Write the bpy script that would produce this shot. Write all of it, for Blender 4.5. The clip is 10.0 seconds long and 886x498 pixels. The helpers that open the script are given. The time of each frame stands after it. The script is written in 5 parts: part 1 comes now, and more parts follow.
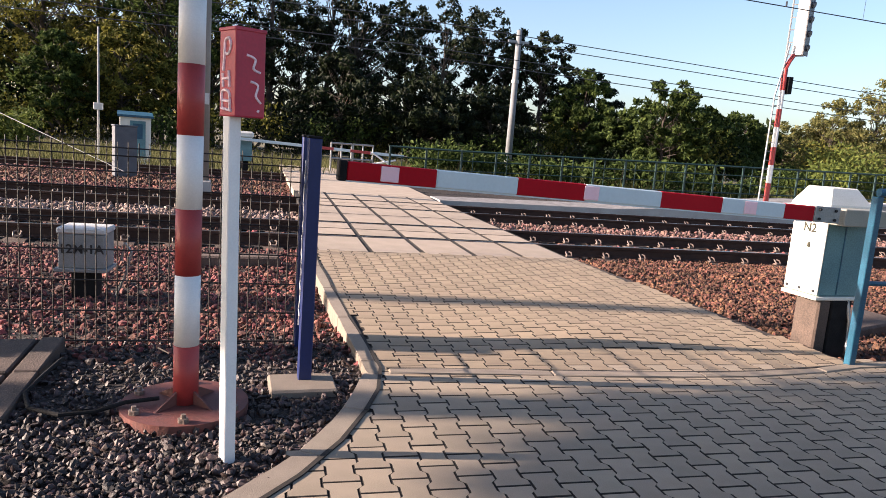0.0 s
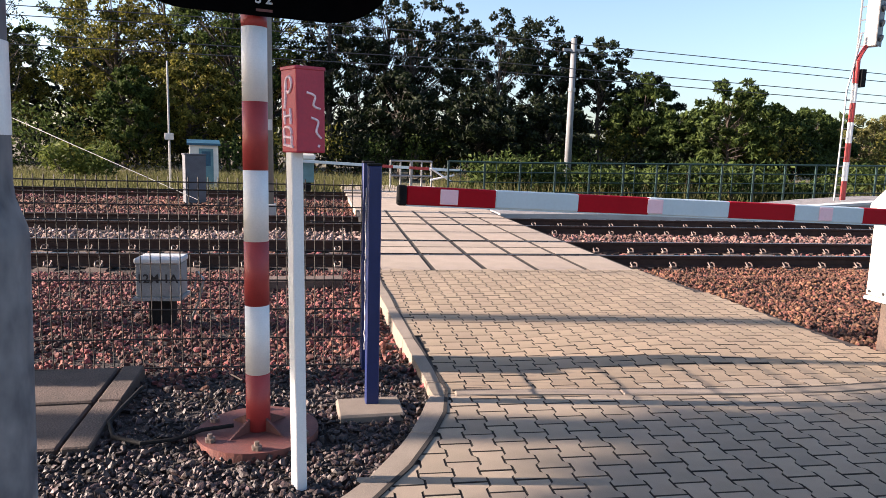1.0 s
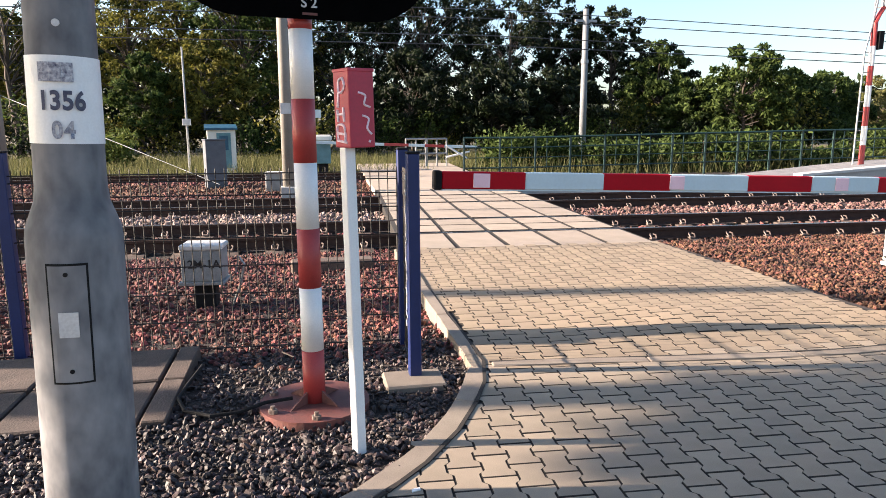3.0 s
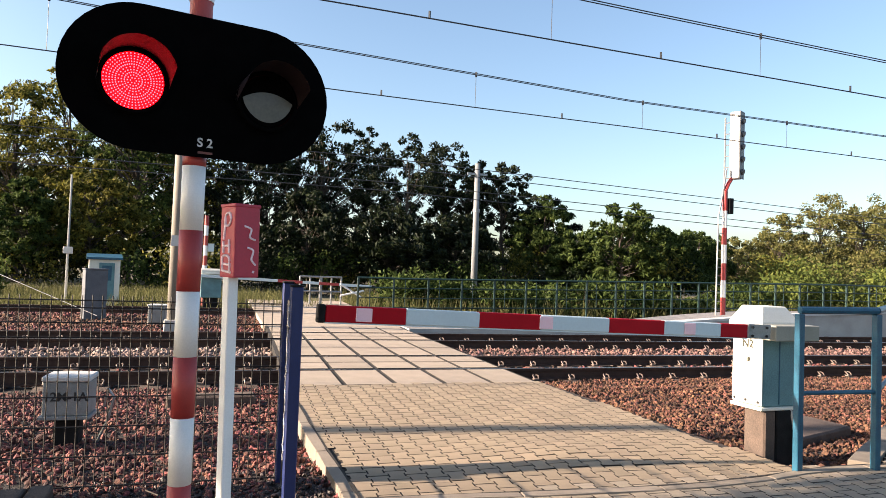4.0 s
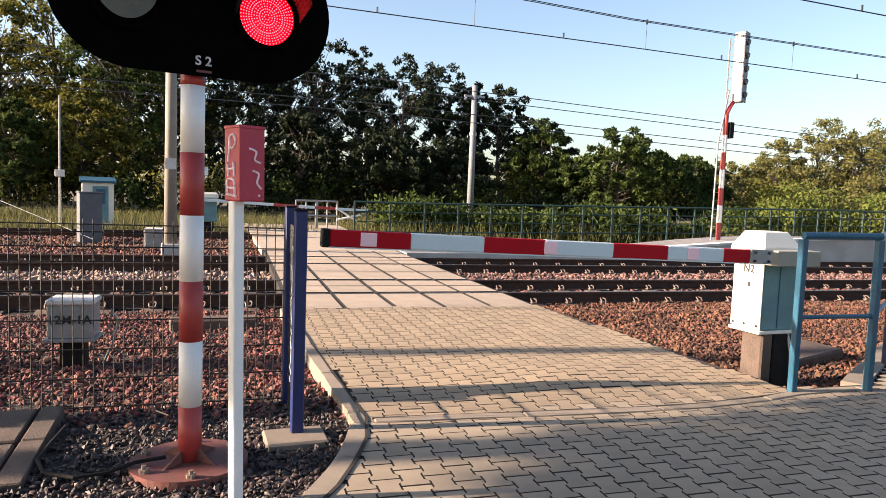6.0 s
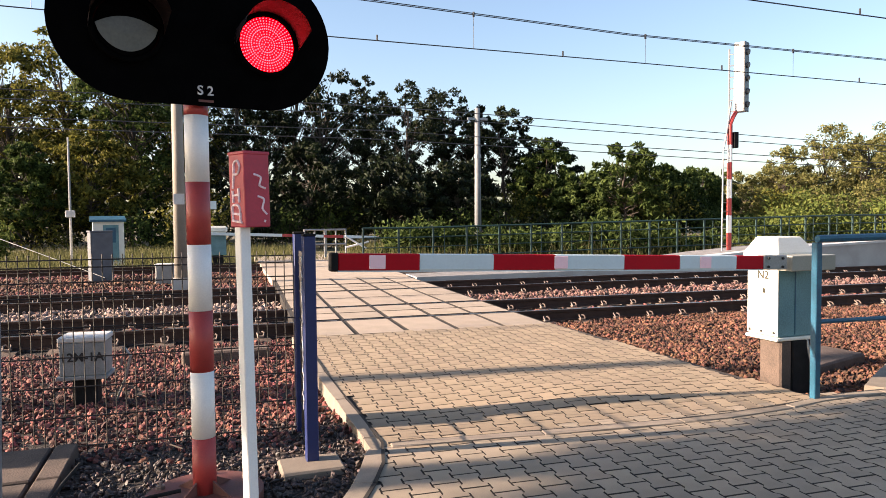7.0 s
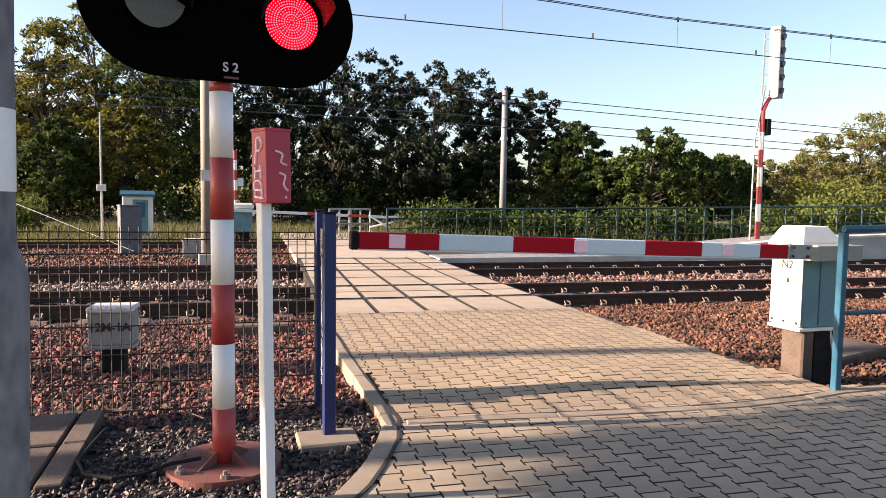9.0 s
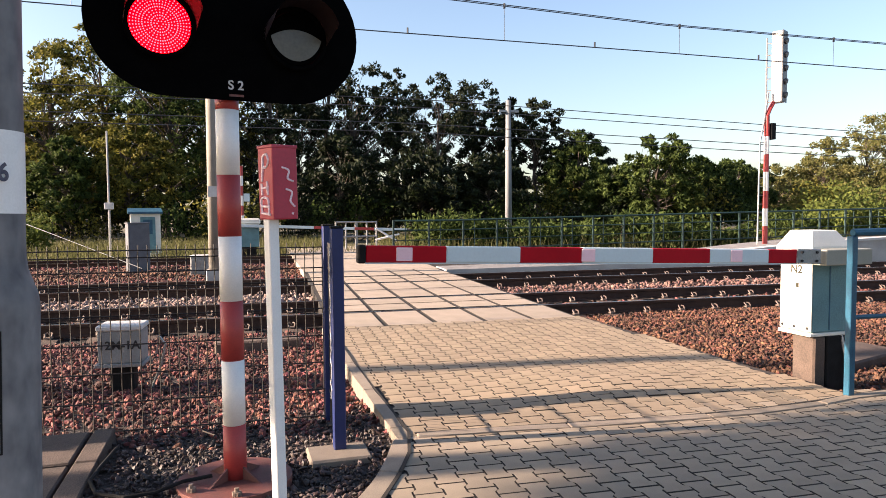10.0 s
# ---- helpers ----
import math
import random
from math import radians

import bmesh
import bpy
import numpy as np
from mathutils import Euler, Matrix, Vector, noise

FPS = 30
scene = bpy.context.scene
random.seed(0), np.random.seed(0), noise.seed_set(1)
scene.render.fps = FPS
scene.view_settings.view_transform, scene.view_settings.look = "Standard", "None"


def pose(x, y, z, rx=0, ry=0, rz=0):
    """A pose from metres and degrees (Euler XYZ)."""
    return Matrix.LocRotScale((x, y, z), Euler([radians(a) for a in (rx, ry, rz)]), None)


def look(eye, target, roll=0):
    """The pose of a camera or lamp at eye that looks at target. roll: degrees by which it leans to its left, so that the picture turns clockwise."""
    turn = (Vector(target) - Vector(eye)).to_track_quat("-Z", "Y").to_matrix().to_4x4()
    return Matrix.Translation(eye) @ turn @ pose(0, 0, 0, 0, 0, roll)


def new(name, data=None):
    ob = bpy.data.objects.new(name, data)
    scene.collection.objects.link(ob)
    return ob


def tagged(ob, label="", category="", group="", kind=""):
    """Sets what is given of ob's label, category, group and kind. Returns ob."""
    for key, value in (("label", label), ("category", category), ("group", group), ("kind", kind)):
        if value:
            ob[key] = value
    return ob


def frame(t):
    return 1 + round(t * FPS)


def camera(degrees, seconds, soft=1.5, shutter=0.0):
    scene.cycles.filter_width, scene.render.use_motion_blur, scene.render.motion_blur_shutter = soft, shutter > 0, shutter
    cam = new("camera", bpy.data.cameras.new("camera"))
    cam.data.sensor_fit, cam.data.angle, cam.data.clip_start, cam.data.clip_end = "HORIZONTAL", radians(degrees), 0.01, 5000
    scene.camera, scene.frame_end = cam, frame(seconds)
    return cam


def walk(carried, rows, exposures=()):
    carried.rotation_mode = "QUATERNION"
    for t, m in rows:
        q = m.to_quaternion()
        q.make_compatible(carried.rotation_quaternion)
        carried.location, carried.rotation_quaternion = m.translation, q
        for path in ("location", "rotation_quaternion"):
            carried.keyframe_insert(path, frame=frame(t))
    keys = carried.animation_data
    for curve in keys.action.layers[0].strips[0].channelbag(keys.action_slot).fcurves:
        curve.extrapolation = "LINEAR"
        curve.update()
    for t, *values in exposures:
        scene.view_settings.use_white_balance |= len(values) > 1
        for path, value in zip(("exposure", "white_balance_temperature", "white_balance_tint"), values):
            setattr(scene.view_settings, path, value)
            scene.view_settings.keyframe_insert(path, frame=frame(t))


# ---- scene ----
cam = camera(66.3, 10.0, soft=0.85)
PATH = [
    (0, (0.171, 0.432, 1.378), (0.782, 2.311, 1.072), 4.4),
    (0.5, (0.17, 0.454, 1.4), (0.749, 2.338, 1.064), 4.1),
    (1, (0.17, 0.437, 1.434), (0.606, 2.368, 1.154), 1.6),
    (1.5, (0.171, 0.407, 1.45), (0.455, 2.359, 1.119), 3.1),
    (2, (0.166, 0.349, 1.439), (0.468, 2.275, 0.992), 3.3),
    (2.2, (0.131, 0.341, 1.433), (0.492, 2.254, 0.975), 2.4),
    (3.3, (-0.023, 0.113, 1.518), (0.369, 2.067, 1.351), -1.0),
    (3.5, (-0.001, 0.037, 1.514), (0.383, 2.0, 1.544), -0.3),
    (4, (0.022, -0.003, 1.482), (0.709, 1.874, 1.547), 2.0),
    (4.1, (0.037, 0.013, 1.468), (0.778, 1.871, 1.478), 1.6),
    (4.5, (0.007, 0.019, 1.488), (0.873, 1.822, 1.517), 1.4),
    (5, (0.02, 0.066, 1.485), (0.977, 1.82, 1.434), 2.2),
    (5.5, (-0.013, 0.077, 1.473), (0.783, 1.904, 1.306), 3.3),
    (5.7, (-0.028, 0.065, 1.487), (0.706, 1.919, 1.334), 3.6),
    (6.8, (-0.012, 0.095, 1.446), (0.674, 1.967, 1.278), -1.3),
    (7, (-0.011, 0.095, 1.447), (0.671, 1.974, 1.36), -0.5),
    (7.5, (-0.015, 0.069, 1.445), (0.657, 1.953, 1.418), -0.4),
    (8, (0.003, 0.091, 1.445), (0.686, 1.967, 1.335), -0.5),
    (8.5, (0.007, 0.089, 1.447), (0.667, 1.974, 1.338), -0.1),
    (9, (0.011, 0.061, 1.439), (0.624, 1.96, 1.299), 0.8),
    (9.5, (0.009, 0.056, 1.443), (0.593, 1.965, 1.332), 0.0),
    (10, (0.007, 0.061, 1.447), (0.602, 1.967, 1.339), -0.4),
]
EXPOSURES = [(0.0, 1.58, 6000, 16), (2.2, 1.87, 5800, 14), (3.5, 1.92, 6150, 10), (4.0, 1.72, 6250, 10), (4.5, 1.52, 6300, 10), (5.0, 1.32, 6350, 11), (5.7, 1.68, 6500, 14), (7.0, 1.76, 6450, 14), (10.0, 1.76, 6450, 16)]
walk(cam, [(t, look(e, g, r)) for t, e, g, r in PATH], EXPOSURES)

# ---- world, sun ----
SUN_EL, SUN_AZ = radians(19.0), radians(-80.0)
world = bpy.data.worlds.new("world")
scene.world = world
world.use_nodes = True
wn = world.node_tree.nodes
sky = wn.new("ShaderNodeTexSky")
sky.sky_type, sky.sun_disc = "NISHITA", False
sky.sun_elevation, sky.sun_rotation = SUN_EL, SUN_AZ
sky.air_density, sky.dust_density, sky.ozone_density = 1.0, 1.9, 1.05
wn["Background"].inputs["Strength"].default_value = 0.087
world.node_tree.links.new(sky.outputs[0], wn["Background"].inputs["Color"])
sun = new("sun", bpy.data.lights.new("sun", "SUN"))
sun.data.energy, sun.data.angle, sun.data.color = 6.5, radians(0.6), (1.0, 0.785, 0.59)
sun_way = Vector((math.sin(SUN_AZ) * math.cos(SUN_EL), math.cos(SUN_AZ) * math.cos(SUN_EL), math.sin(SUN_EL)))
sun.matrix_world = look(sun_way * 60, (0, 0, 0))


# ---- materials ----
def material(name, color, rough=0.7, metal=0.0, var=0.25, scale=8.0, fine=90.0, bump=0.3, second=None, island=0.0, obrand=0.0, emit=None, spec=0.5, depth=0.01, streak=1.0):
    """Two scales of noise vary the colour towards 'second'; a fine one gives relief."""
    m = bpy.data.materials.new(name)
    m.use_nodes = True
    t = m.node_tree
    b = t.nodes["Principled BSDF"]
    n, l = t.nodes, t.links
    co = n.new("ShaderNodeTexCoord")
    n1, n2 = n.new("ShaderNodeTexNoise"), n.new("ShaderNodeTexNoise")
    n1.inputs["Scale"].default_value, n1.inputs["Detail"].default_value = scale, 6
    n2.inputs["Scale"].default_value, n2.inputs["Detail"].default_value = fine, 4
    place = n.new("ShaderNodeMapping")
    place.inputs["Scale"].default_value = (1, 1, streak)
    l.new(co.outputs["Object"], place.inputs["Vector"])
    for q in (n1, n2):
        l.new(place.outputs[0], q.inputs["Vector"])
    add = n.new("ShaderNodeMath")
    add.operation = "ADD"
    l.new(n1.outputs["Fac"], add.inputs[0])
    l.new(n2.outputs["Fac"], add.inputs[1])
    half = n.new("ShaderNodeMapRange")
    half.inputs[1].default_value, half.inputs[2].default_value = 0.7, 1.3
    l.new(add.outputs[0], half.inputs[0])
    mix = n.new("ShaderNodeMix")
    mix.data_type = "RGBA"
    c2 = second or tuple(c * (1 - 2 * var) for c in color)
    mix.inputs[6].default_value, mix.inputs[7].default_value = (*color, 1), (*c2, 1)
    l.new(half.outputs[0], mix.inputs[0])
    out = mix.outputs[2]
    if island or obrand:
        if island:
            r = n.new("ShaderNodeNewGeometry").outputs["Random Per Island"]
        else:
            r = n.new("ShaderNodeObjectInfo").outputs["Random"]
        k = island or obrand
        mr = n.new("ShaderNodeMapRange")
        mr.inputs[3].default_value, mr.inputs[4].default_value = 1 - k, 1 + k
        l.new(r, mr.inputs[0])
        hs = n.new("ShaderNodeHueSaturation")
        l.new(out, hs.inputs["Color"])
        l.new(mr.outputs[0], hs.inputs["Value"])
        mr2 = n.new("ShaderNodeMapRange")
        mr2.inputs[3].default_value, mr2.inputs[4].default_value = 0.5 - 0.03 * k, 0.5 + 0.03 * k
        mul = n.new("ShaderNodeMath")
        mul.operation = "MULTIPLY"
        mul.inputs[1].default_value = 7.31
        fr = n.new("ShaderNodeMath")
        fr.operation = "FRACT"
        l.new(r, mul.inputs[0])
        l.new(mul.outputs[0], fr.inputs[0])
        l.new(fr.outputs[0], mr2.inputs[0])
        l.new(mr2.outputs[0], hs.inputs["Hue"])
        out = hs.outputs[0]
    l.new(out, b.inputs["Base Color"])
    rr = n.new("ShaderNodeMapRange")
    rr.inputs[3].default_value, rr.inputs[4].default_value = max(0.02, rough - 0.12), min(1.0, rough + 0.12)
    l.new(n1.outputs["Fac"], rr.inputs[0])
    l.new(rr.outputs[0], b.inputs["Roughness"])
    b.inputs["Metallic"].default_value = metal
    b.inputs["Specular IOR Level"].default_value = spec
    if bump:
        bp = n.new("ShaderNodeBump")
        bp.inputs["Strength"].default_value, bp.inputs["Distance"].default_value = bump, depth
        l.new(n2.outputs["Fac"], bp.inputs["Height"])
        l.new(bp.outputs[0], b.inputs["Normal"])
    if emit:
        b.inputs["Emission Color"].default_value = (*emit[:3], 1)
        b.inputs["Emission Strength"].default_value = emit[3]
    return m


def leaf_material(name, color, second, trans=0.35, gloss=0.07):
    m = bpy.data.materials.new(name)
    m.use_nodes = True
    t = m.node_tree
    n, l = t.nodes, t.links
    b = n["Principled BSDF"]
    geo = n.new("ShaderNodeNewGeometry")
    mix = n.new("ShaderNodeMix")
    mix.data_type = "RGBA"
    mix.inputs[6].default_value, mix.inputs[7].default_value = (*color, 1), (*second, 1)
    l.new(geo.outputs["Random Per Island"], mix.inputs[0])
    l.new(mix.outputs[2], b.inputs["Base Color"])
    b.inputs["Roughness"].default_value = 0.6
    b.inputs["Specular IOR Level"].default_value = gloss
    tr = n.new("ShaderNodeBsdfTranslucent")
    l.new(mix.outputs[2], tr.inputs["Color"])
    ms = n.new("ShaderNodeMixShader")
    ms.inputs[0].default_value = trans
    l.new(b.outputs[0], ms.inputs[1])
    l.new(tr.outputs[0], ms.inputs[2])
    l.new(ms.outputs[0], n["Material Output"].inputs["Surface"])
    return m


M_SOIL = material("dry_soil", (0.12, 0.09, 0.06), 0.95, second=(0.078, 0.084, 0.03), scale=0.6, fine=25, bump=0.6, depth=0.05)
# Bed colour taken near black to hold the shade in gaps between stones.
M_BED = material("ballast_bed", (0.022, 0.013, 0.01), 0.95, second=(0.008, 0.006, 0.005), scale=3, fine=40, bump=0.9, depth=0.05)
M_STONE = material("ballast_stone", (0.20, 0.068, 0.052), 0.85, second=(0.022, 0.011, 0.010), scale=2.2, fine=34, bump=0.5, island=0.75)
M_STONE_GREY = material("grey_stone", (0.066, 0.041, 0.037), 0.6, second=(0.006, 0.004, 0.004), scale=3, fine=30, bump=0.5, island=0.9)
M_STONE_RED = material("rusty_stone", (0.155, 0.066, 0.038), 0.88, second=(0.022, 0.011, 0.008), scale=1.6, fine=30, bump=0.5, island=0.7)
M_STONE_PALE = material("pale_stone", (0.33, 0.25, 0.215), 0.85, second=(0.075, 0.036, 0.030), scale=3, fine=60, bump=0.4, island=0.4)
M_STONE_PINK = material("pinkish_stone", (0.23, 0.125, 0.105), 0.85, second=(0.035, 0.018, 0.016), scale=3, fine=40, bump=0.4, island=0.65)
M_PAVER = material("paver_concrete", (0.28, 0.227, 0.166), 0.85, second=(0.205, 0.167, 0.122), scale=5, fine=220, bump=0.35, obrand=0.10, depth=0.004)
M_PAVER_F = material("paver_field_concrete", (0.28, 0.227, 0.166), 0.85, second=(0.205, 0.167, 0.122), scale=5, fine=220, bump=0.35, island=0.10, depth=0.004)
M_PAVER_W = material("yellowish_paver", (0.285, 0.219, 0.146), 0.85, second=(0.205, 0.158, 0.107), scale=3, fine=220, bump=0.35, obrand=0.10, depth=0.004)
M_PAVER_WF = material("yellowish_paver_field", (0.285, 0.219, 0.146), 0.85, second=(0.205, 0.158, 0.107), scale=3, fine=220, bump=0.35, island=0.10, depth=0.004)
# Dark colour for block sides and bevels, painted against bright sunlit edges.
M_PAVER_EDGE = material("darkened_paver_edge", (0.03, 0.024, 0.018), 0.95, second=(0.014, 0.011, 0.009), scale=9, fine=150)
M_JOINT = material("joint_sand", (0.018, 0.014, 0.011), 0.95, scale=20, fine=150)
M_KERB = material("kerb_concrete", (0.227, 0.19, 0.148), 0.85, second=(0.158, 0.129, 0.1), scale=7, fine=180, bump=0.4, obrand=0.12, depth=0.005)
M_SLAB = material("slab_concrete", (0.326, 0.268, 0.212), 0.85, second=(0.24, 0.198, 0.152), scale=2.5, fine=120, bump=0.4, obrand=0.08, depth=0.006)
M_CONC = material("grey_concrete", (0.25, 0.24, 0.235), 0.85, second=(0.085, 0.083, 0.085), scale=4, fine=110, bump=0.45, depth=0.006)
M_TRENCH = material("trench_cover_concrete", (0.10, 0.07, 0.054), 0.9, second=(0.0378, 0.0284, 0.0236), scale=4, fine=90, bump=0.5)
M_POLE = material("stained_pole_concrete", (0.215, 0.215, 0.22), 0.85, second=(0.075, 0.077, 0.086), scale=3.2, fine=13, bump=0.25, depth=0.006, streak=0.6)
M_CONC_P = material("pale_concrete", (0.42, 0.41, 0.395), 0.85, second=(0.30, 0.285, 0.265), scale=2, fine=90, bump=0.4)
M_SLEEPER = material("sleeper_concrete", (0.125, 0.092, 0.074), 0.9, second=(0.05, 0.032, 0.025), scale=4, fine=70, bump=0.5, obrand=0.2)
M_RAIL = material("rail_rust", (0.0553, 0.0292, 0.0208), 0.75, second=(0.0292, 0.0169, 0.013), scale=6, fine=80, bump=0.3, spec=0.3)
M_RAILTOP = material("rail_steel", (0.40, 0.37, 0.34), 0.28, metal=1.0, scale=3, fine=60, bump=0.05)
M_CLIP = material("rail_clip_steel", (0.22, 0.176, 0.149), 0.6, metal=0.3, second=(0.121, 0.0825, 0.066), scale=20, fine=90, obrand=0.2)
M_WHITE = material("white_paint", (0.74, 0.74, 0.73), 0.45, var=0.06, scale=9, fine=120, bump=0.08)
M_RED = material("red_paint", (0.34, 0.038, 0.035), 0.5, second=(0.26, 0.03, 0.03), scale=9, fine=120, bump=0.08)
M_REDBASE = material("red_brown_paint", (0.15, 0.042, 0.033), 0.65, second=(0.075, 0.0338, 0.0285), scale=9, fine=90, bump=0.2)
M_REDBRIGHT = material("bright_red_film", (0.37, 0.0015, 0.010), 0.5, second=(0.31, 0.0015, 0.009), scale=4, fine=60, bump=0.03, spec=0.15)
M_ARMWHITE = material("white_film", (0.52, 0.62, 0.66), 0.38, var=0.05, scale=4, fine=60, bump=0.03)
M_PINK = material("pink_reflector", (0.85, 0.58, 0.63), 0.3, second=(0.8, 0.5, 0.56), scale=30, fine=200, bump=0.1)
M_BLACK = material("black_plate", (0.0015, 0.0015, 0.0017), 0.9, scale=10, fine=120, bump=0.05, spec=0.03)
M_RUBBER = material("black_rubber", (0.012, 0.012, 0.013), 0.85, scale=10, fine=90, spec=0.2)
M_BLUE = material("blue_paint", (0.004, 0.016, 0.1), 0.5, second=(0.003, 0.012, 0.075), scale=7, fine=100, bump=0.12)
M_TEAL = material("teal_paint", (0.018, 0.105, 0.165), 0.42, second=(0.008, 0.042, 0.085), scale=7, fine=100, bump=0.15)
M_NAVY = material("navy_paint", (0.015, 0.02, 0.06), 0.5, scale=7, fine=100)
M_BOXCYAN = material("pale_blue_green_paint", (0.125, 0.26, 0.29), 0.5, second=(0.06, 0.135, 0.155), scale=3.5, fine=90, bump=0.08)
M_BOXWHITE = material("cream_white_paint", (0.702, 0.693, 0.63), 0.5, second=(0.594, 0.576, 0.504), scale=4, fine=90, bump=0.08)
M_BOXBEIGE = material("beige_housing_paint", (0.294, 0.294, 0.252), 0.55, second=(0.224, 0.224, 0.189), scale=5, fine=90, bump=0.1)
M_GREYBOX = material("grey_cabinet_paint", (0.244, 0.255, 0.255), 0.6, second=(0.164, 0.164, 0.164), scale=6, fine=90, bump=0.1)
M_CABINET = material("dull_blue_grey_paint", (0.095, 0.105, 0.125), 0.6, second=(0.06, 0.066, 0.08), scale=5, fine=90, bump=0.1)
M_LIDGREY = material("light_grey_lid", (0.55, 0.55, 0.54), 0.6, second=(0.42, 0.41, 0.40), scale=6, fine=90)
M_CRIMSON = material("crimson_box_paint", (0.40, 0.02, 0.045), 0.5, second=(0.30, 0.018, 0.04), scale=5, fine=90, bump=0.08)
M_MAST = material("mast_concrete", (0.252, 0.234, 0.204), 0.85, second=(0.18, 0.162, 0.138), scale=2, fine=60, bump=0.3)
M_STEELGREY = material("grey_mast_concrete", (0.20, 0.21, 0.22), 0.8, second=(0.14, 0.15, 0.16), scale=2, fine=60, bump=0.3)
M_WIRE = material("wire_dark", (0.03, 0.035, 0.045), 0.6, scale=10, fine=90, bump=0.0)
M_MESHWIRE = material("fence_wire", (0.02, 0.0168, 0.0152), 0.6, metal=0.3, scale=10, fine=60, bump=0.0)
M_GREENFENCE = material("green_fence_paint", (0.014, 0.042, 0.038), 0.5, second=(0.008, 0.026, 0.025), scale=5, fine=80)
M_STEEL = material("galvanised_steel", (0.315, 0.322, 0.329), 0.45, metal=0.7, second=(0.21, 0.217, 0.224), scale=8, fine=70)
M_TXTBLUE = material("stencil_blue_black", (0.03, 0.035, 0.07), 0.7, scale=40, fine=200, second=(0.09, 0.09, 0.12))
M_TXTWHITE = material("letter_white", (0.62, 0.62, 0.62), 0.6, scale=30, fine=150)
M_TXTWORN = material("worn_stencil", (0.06, 0.06, 0.1), 0.8, second=(0.5, 0.5, 0.52), scale=60, fine=110)
M_TXTFADE = material("faded_stencil", (0.07, 0.075, 0.12), 0.8, second=(0.45, 0.45, 0.47), scale=40, fine=150)
M_TXTOLIVE = material("letter_olive", (0.0245, 0.0227, 0.007), 0.7, scale=30, fine=150)
M_TXTGREY = material("letter_dark_grey", (0.01, 0.01, 0.0125), 0.7, scale=30, fine=150)
M_GRAFFITI = material("graffiti_pink_white", (0.936, 0.744, 0.816), 0.6, scale=30, fine=150)
M_WOOD = material("weathered_timber", (0.0429, 0.0297, 0.0215), 0.9, second=(0.0198, 0.0149, 0.0116), scale=6, fine=60, bump=0.6)
M_BARK = material("bark", (0.075, 0.058, 0.045), 0.95, second=(0.035, 0.028, 0.022), scale=3, fine=15, bump=0.8, depth=0.03)
M_HOOD = material("hood_paint", (0.024, 0.008, 0.008), 0.6, scale=10, fine=90)
M_LED_BOARD = material("led_board_lit", (0.25, 0.004, 0.008), 0.5, emit=(1.0, 0.0, 0.002, 1.6), scale=30, spec=0.2)
M_LED_DOT = material("led_dot_lit", (0.9, 0.2, 0.25), 0.4, emit=(1.0, 0.055, 0.08, 2.4), scale=30)
M_LENS_REFLECT = material("unlit_lens_reflection", (0.095, 0.09, 0.07), 0.35, second=(0.06, 0.058, 0.045), scale=5, fine=60, bump=0.05)
M_LAMPHEAD = material("lamp_housing_grey", (0.10, 0.105, 0.115), 0.5, metal=0.3, scale=8, fine=70)
L_GREEN = leaf_material("leaf_green", (0.19, 0.175, 0.035), (0.014, 0.022, 0.006))
# Near-black leaves: the deep shade inside the crowns is put into the colour.
L_SHADED = leaf_material("leaf_green_shaded", (0.016, 0.025, 0.007), (0.004, 0.007, 0.003), 0.15, 0.16)
L_ROUND = leaf_material("leaf_fresh_green", (0.085, 0.115, 0.03), (0.012, 0.024, 0.007))
L_AUTUMN = leaf_material("leaf_yellow_brown", (0.175, 0.16, 0.06), (0.075, 0.085, 0.026))
L_SHRUB = leaf_material("leaf_shrub", (0.13, 0.15, 0.035), (0.06, 0.085, 0.022))
L_GRASS = leaf_material("grass_blade", (0.15, 0.14, 0.06), (0.06, 0.07, 0.025))


# ---- mesh helpers ----
def thing(name, x, y, z, rz, label, category, group="", kind=""):
    ob = new(name)
    ob.empty_display_size = 0.1
    ob.matrix_world = pose(x, y, z, 0, 0, rz)
    return tagged(ob, label, category, group, kind)


def mesh_of(bm, mats, name="mesh", smooth=False):
    me = bpy.data.meshes.new(name)
    bmesh.ops.recalc_face_normals(bm, faces=bm.faces)
    bm.to_mesh(me)
    bm.free()
    for m in mats if isinstance(mats, (list, tuple)) else [mats]:
        me.materials.append(m)
    if smooth:
        for p in me.polygons:
            p.use_smooth = True
    return me


def part(name, bm, mats, parent, label="", smooth=False, kind=""):
    ob = new(name, bm if isinstance(bm, bpy.types.Mesh) else mesh_of(bm, mats, name, smooth))
    ob.parent = parent
    return tagged(ob, label, "", "", kind)


def solid(name, bm, mats, label, category, group="", kind="", smooth=False, m=None):
    ob = new(name, bm if isinstance(bm, bpy.types.Mesh) else mesh_of(bm, mats, name, smooth))
    if m is not None:
        ob.matrix_world = m
    return tagged(ob, label, category, group, kind)


def box(x0, x1, y0, y1, z0, z1, bev=0.0, bm=None, seg=1, mi=0):
    bm = bm or bmesh.new()
    r = bmesh.ops.create_cube(bm, size=1.0, matrix=Matrix.LocRotScale(((x0 + x1) / 2, (y0 + y1) / 2, (z0 + z1) / 2), None, (x1 - x0, y1 - y0, z1 - z0)))
    fs = {f for v in r["verts"] for f in v.link_faces}
    for f in fs:
        f.material_index = mi
    if bev:
        es = list({e for v in r["verts"] for e in v.link_edges})
        bmesh.ops.bevel(bm, geom=es, offset=bev, segments=seg, affect="EDGES", profile=0.5)
    return bm


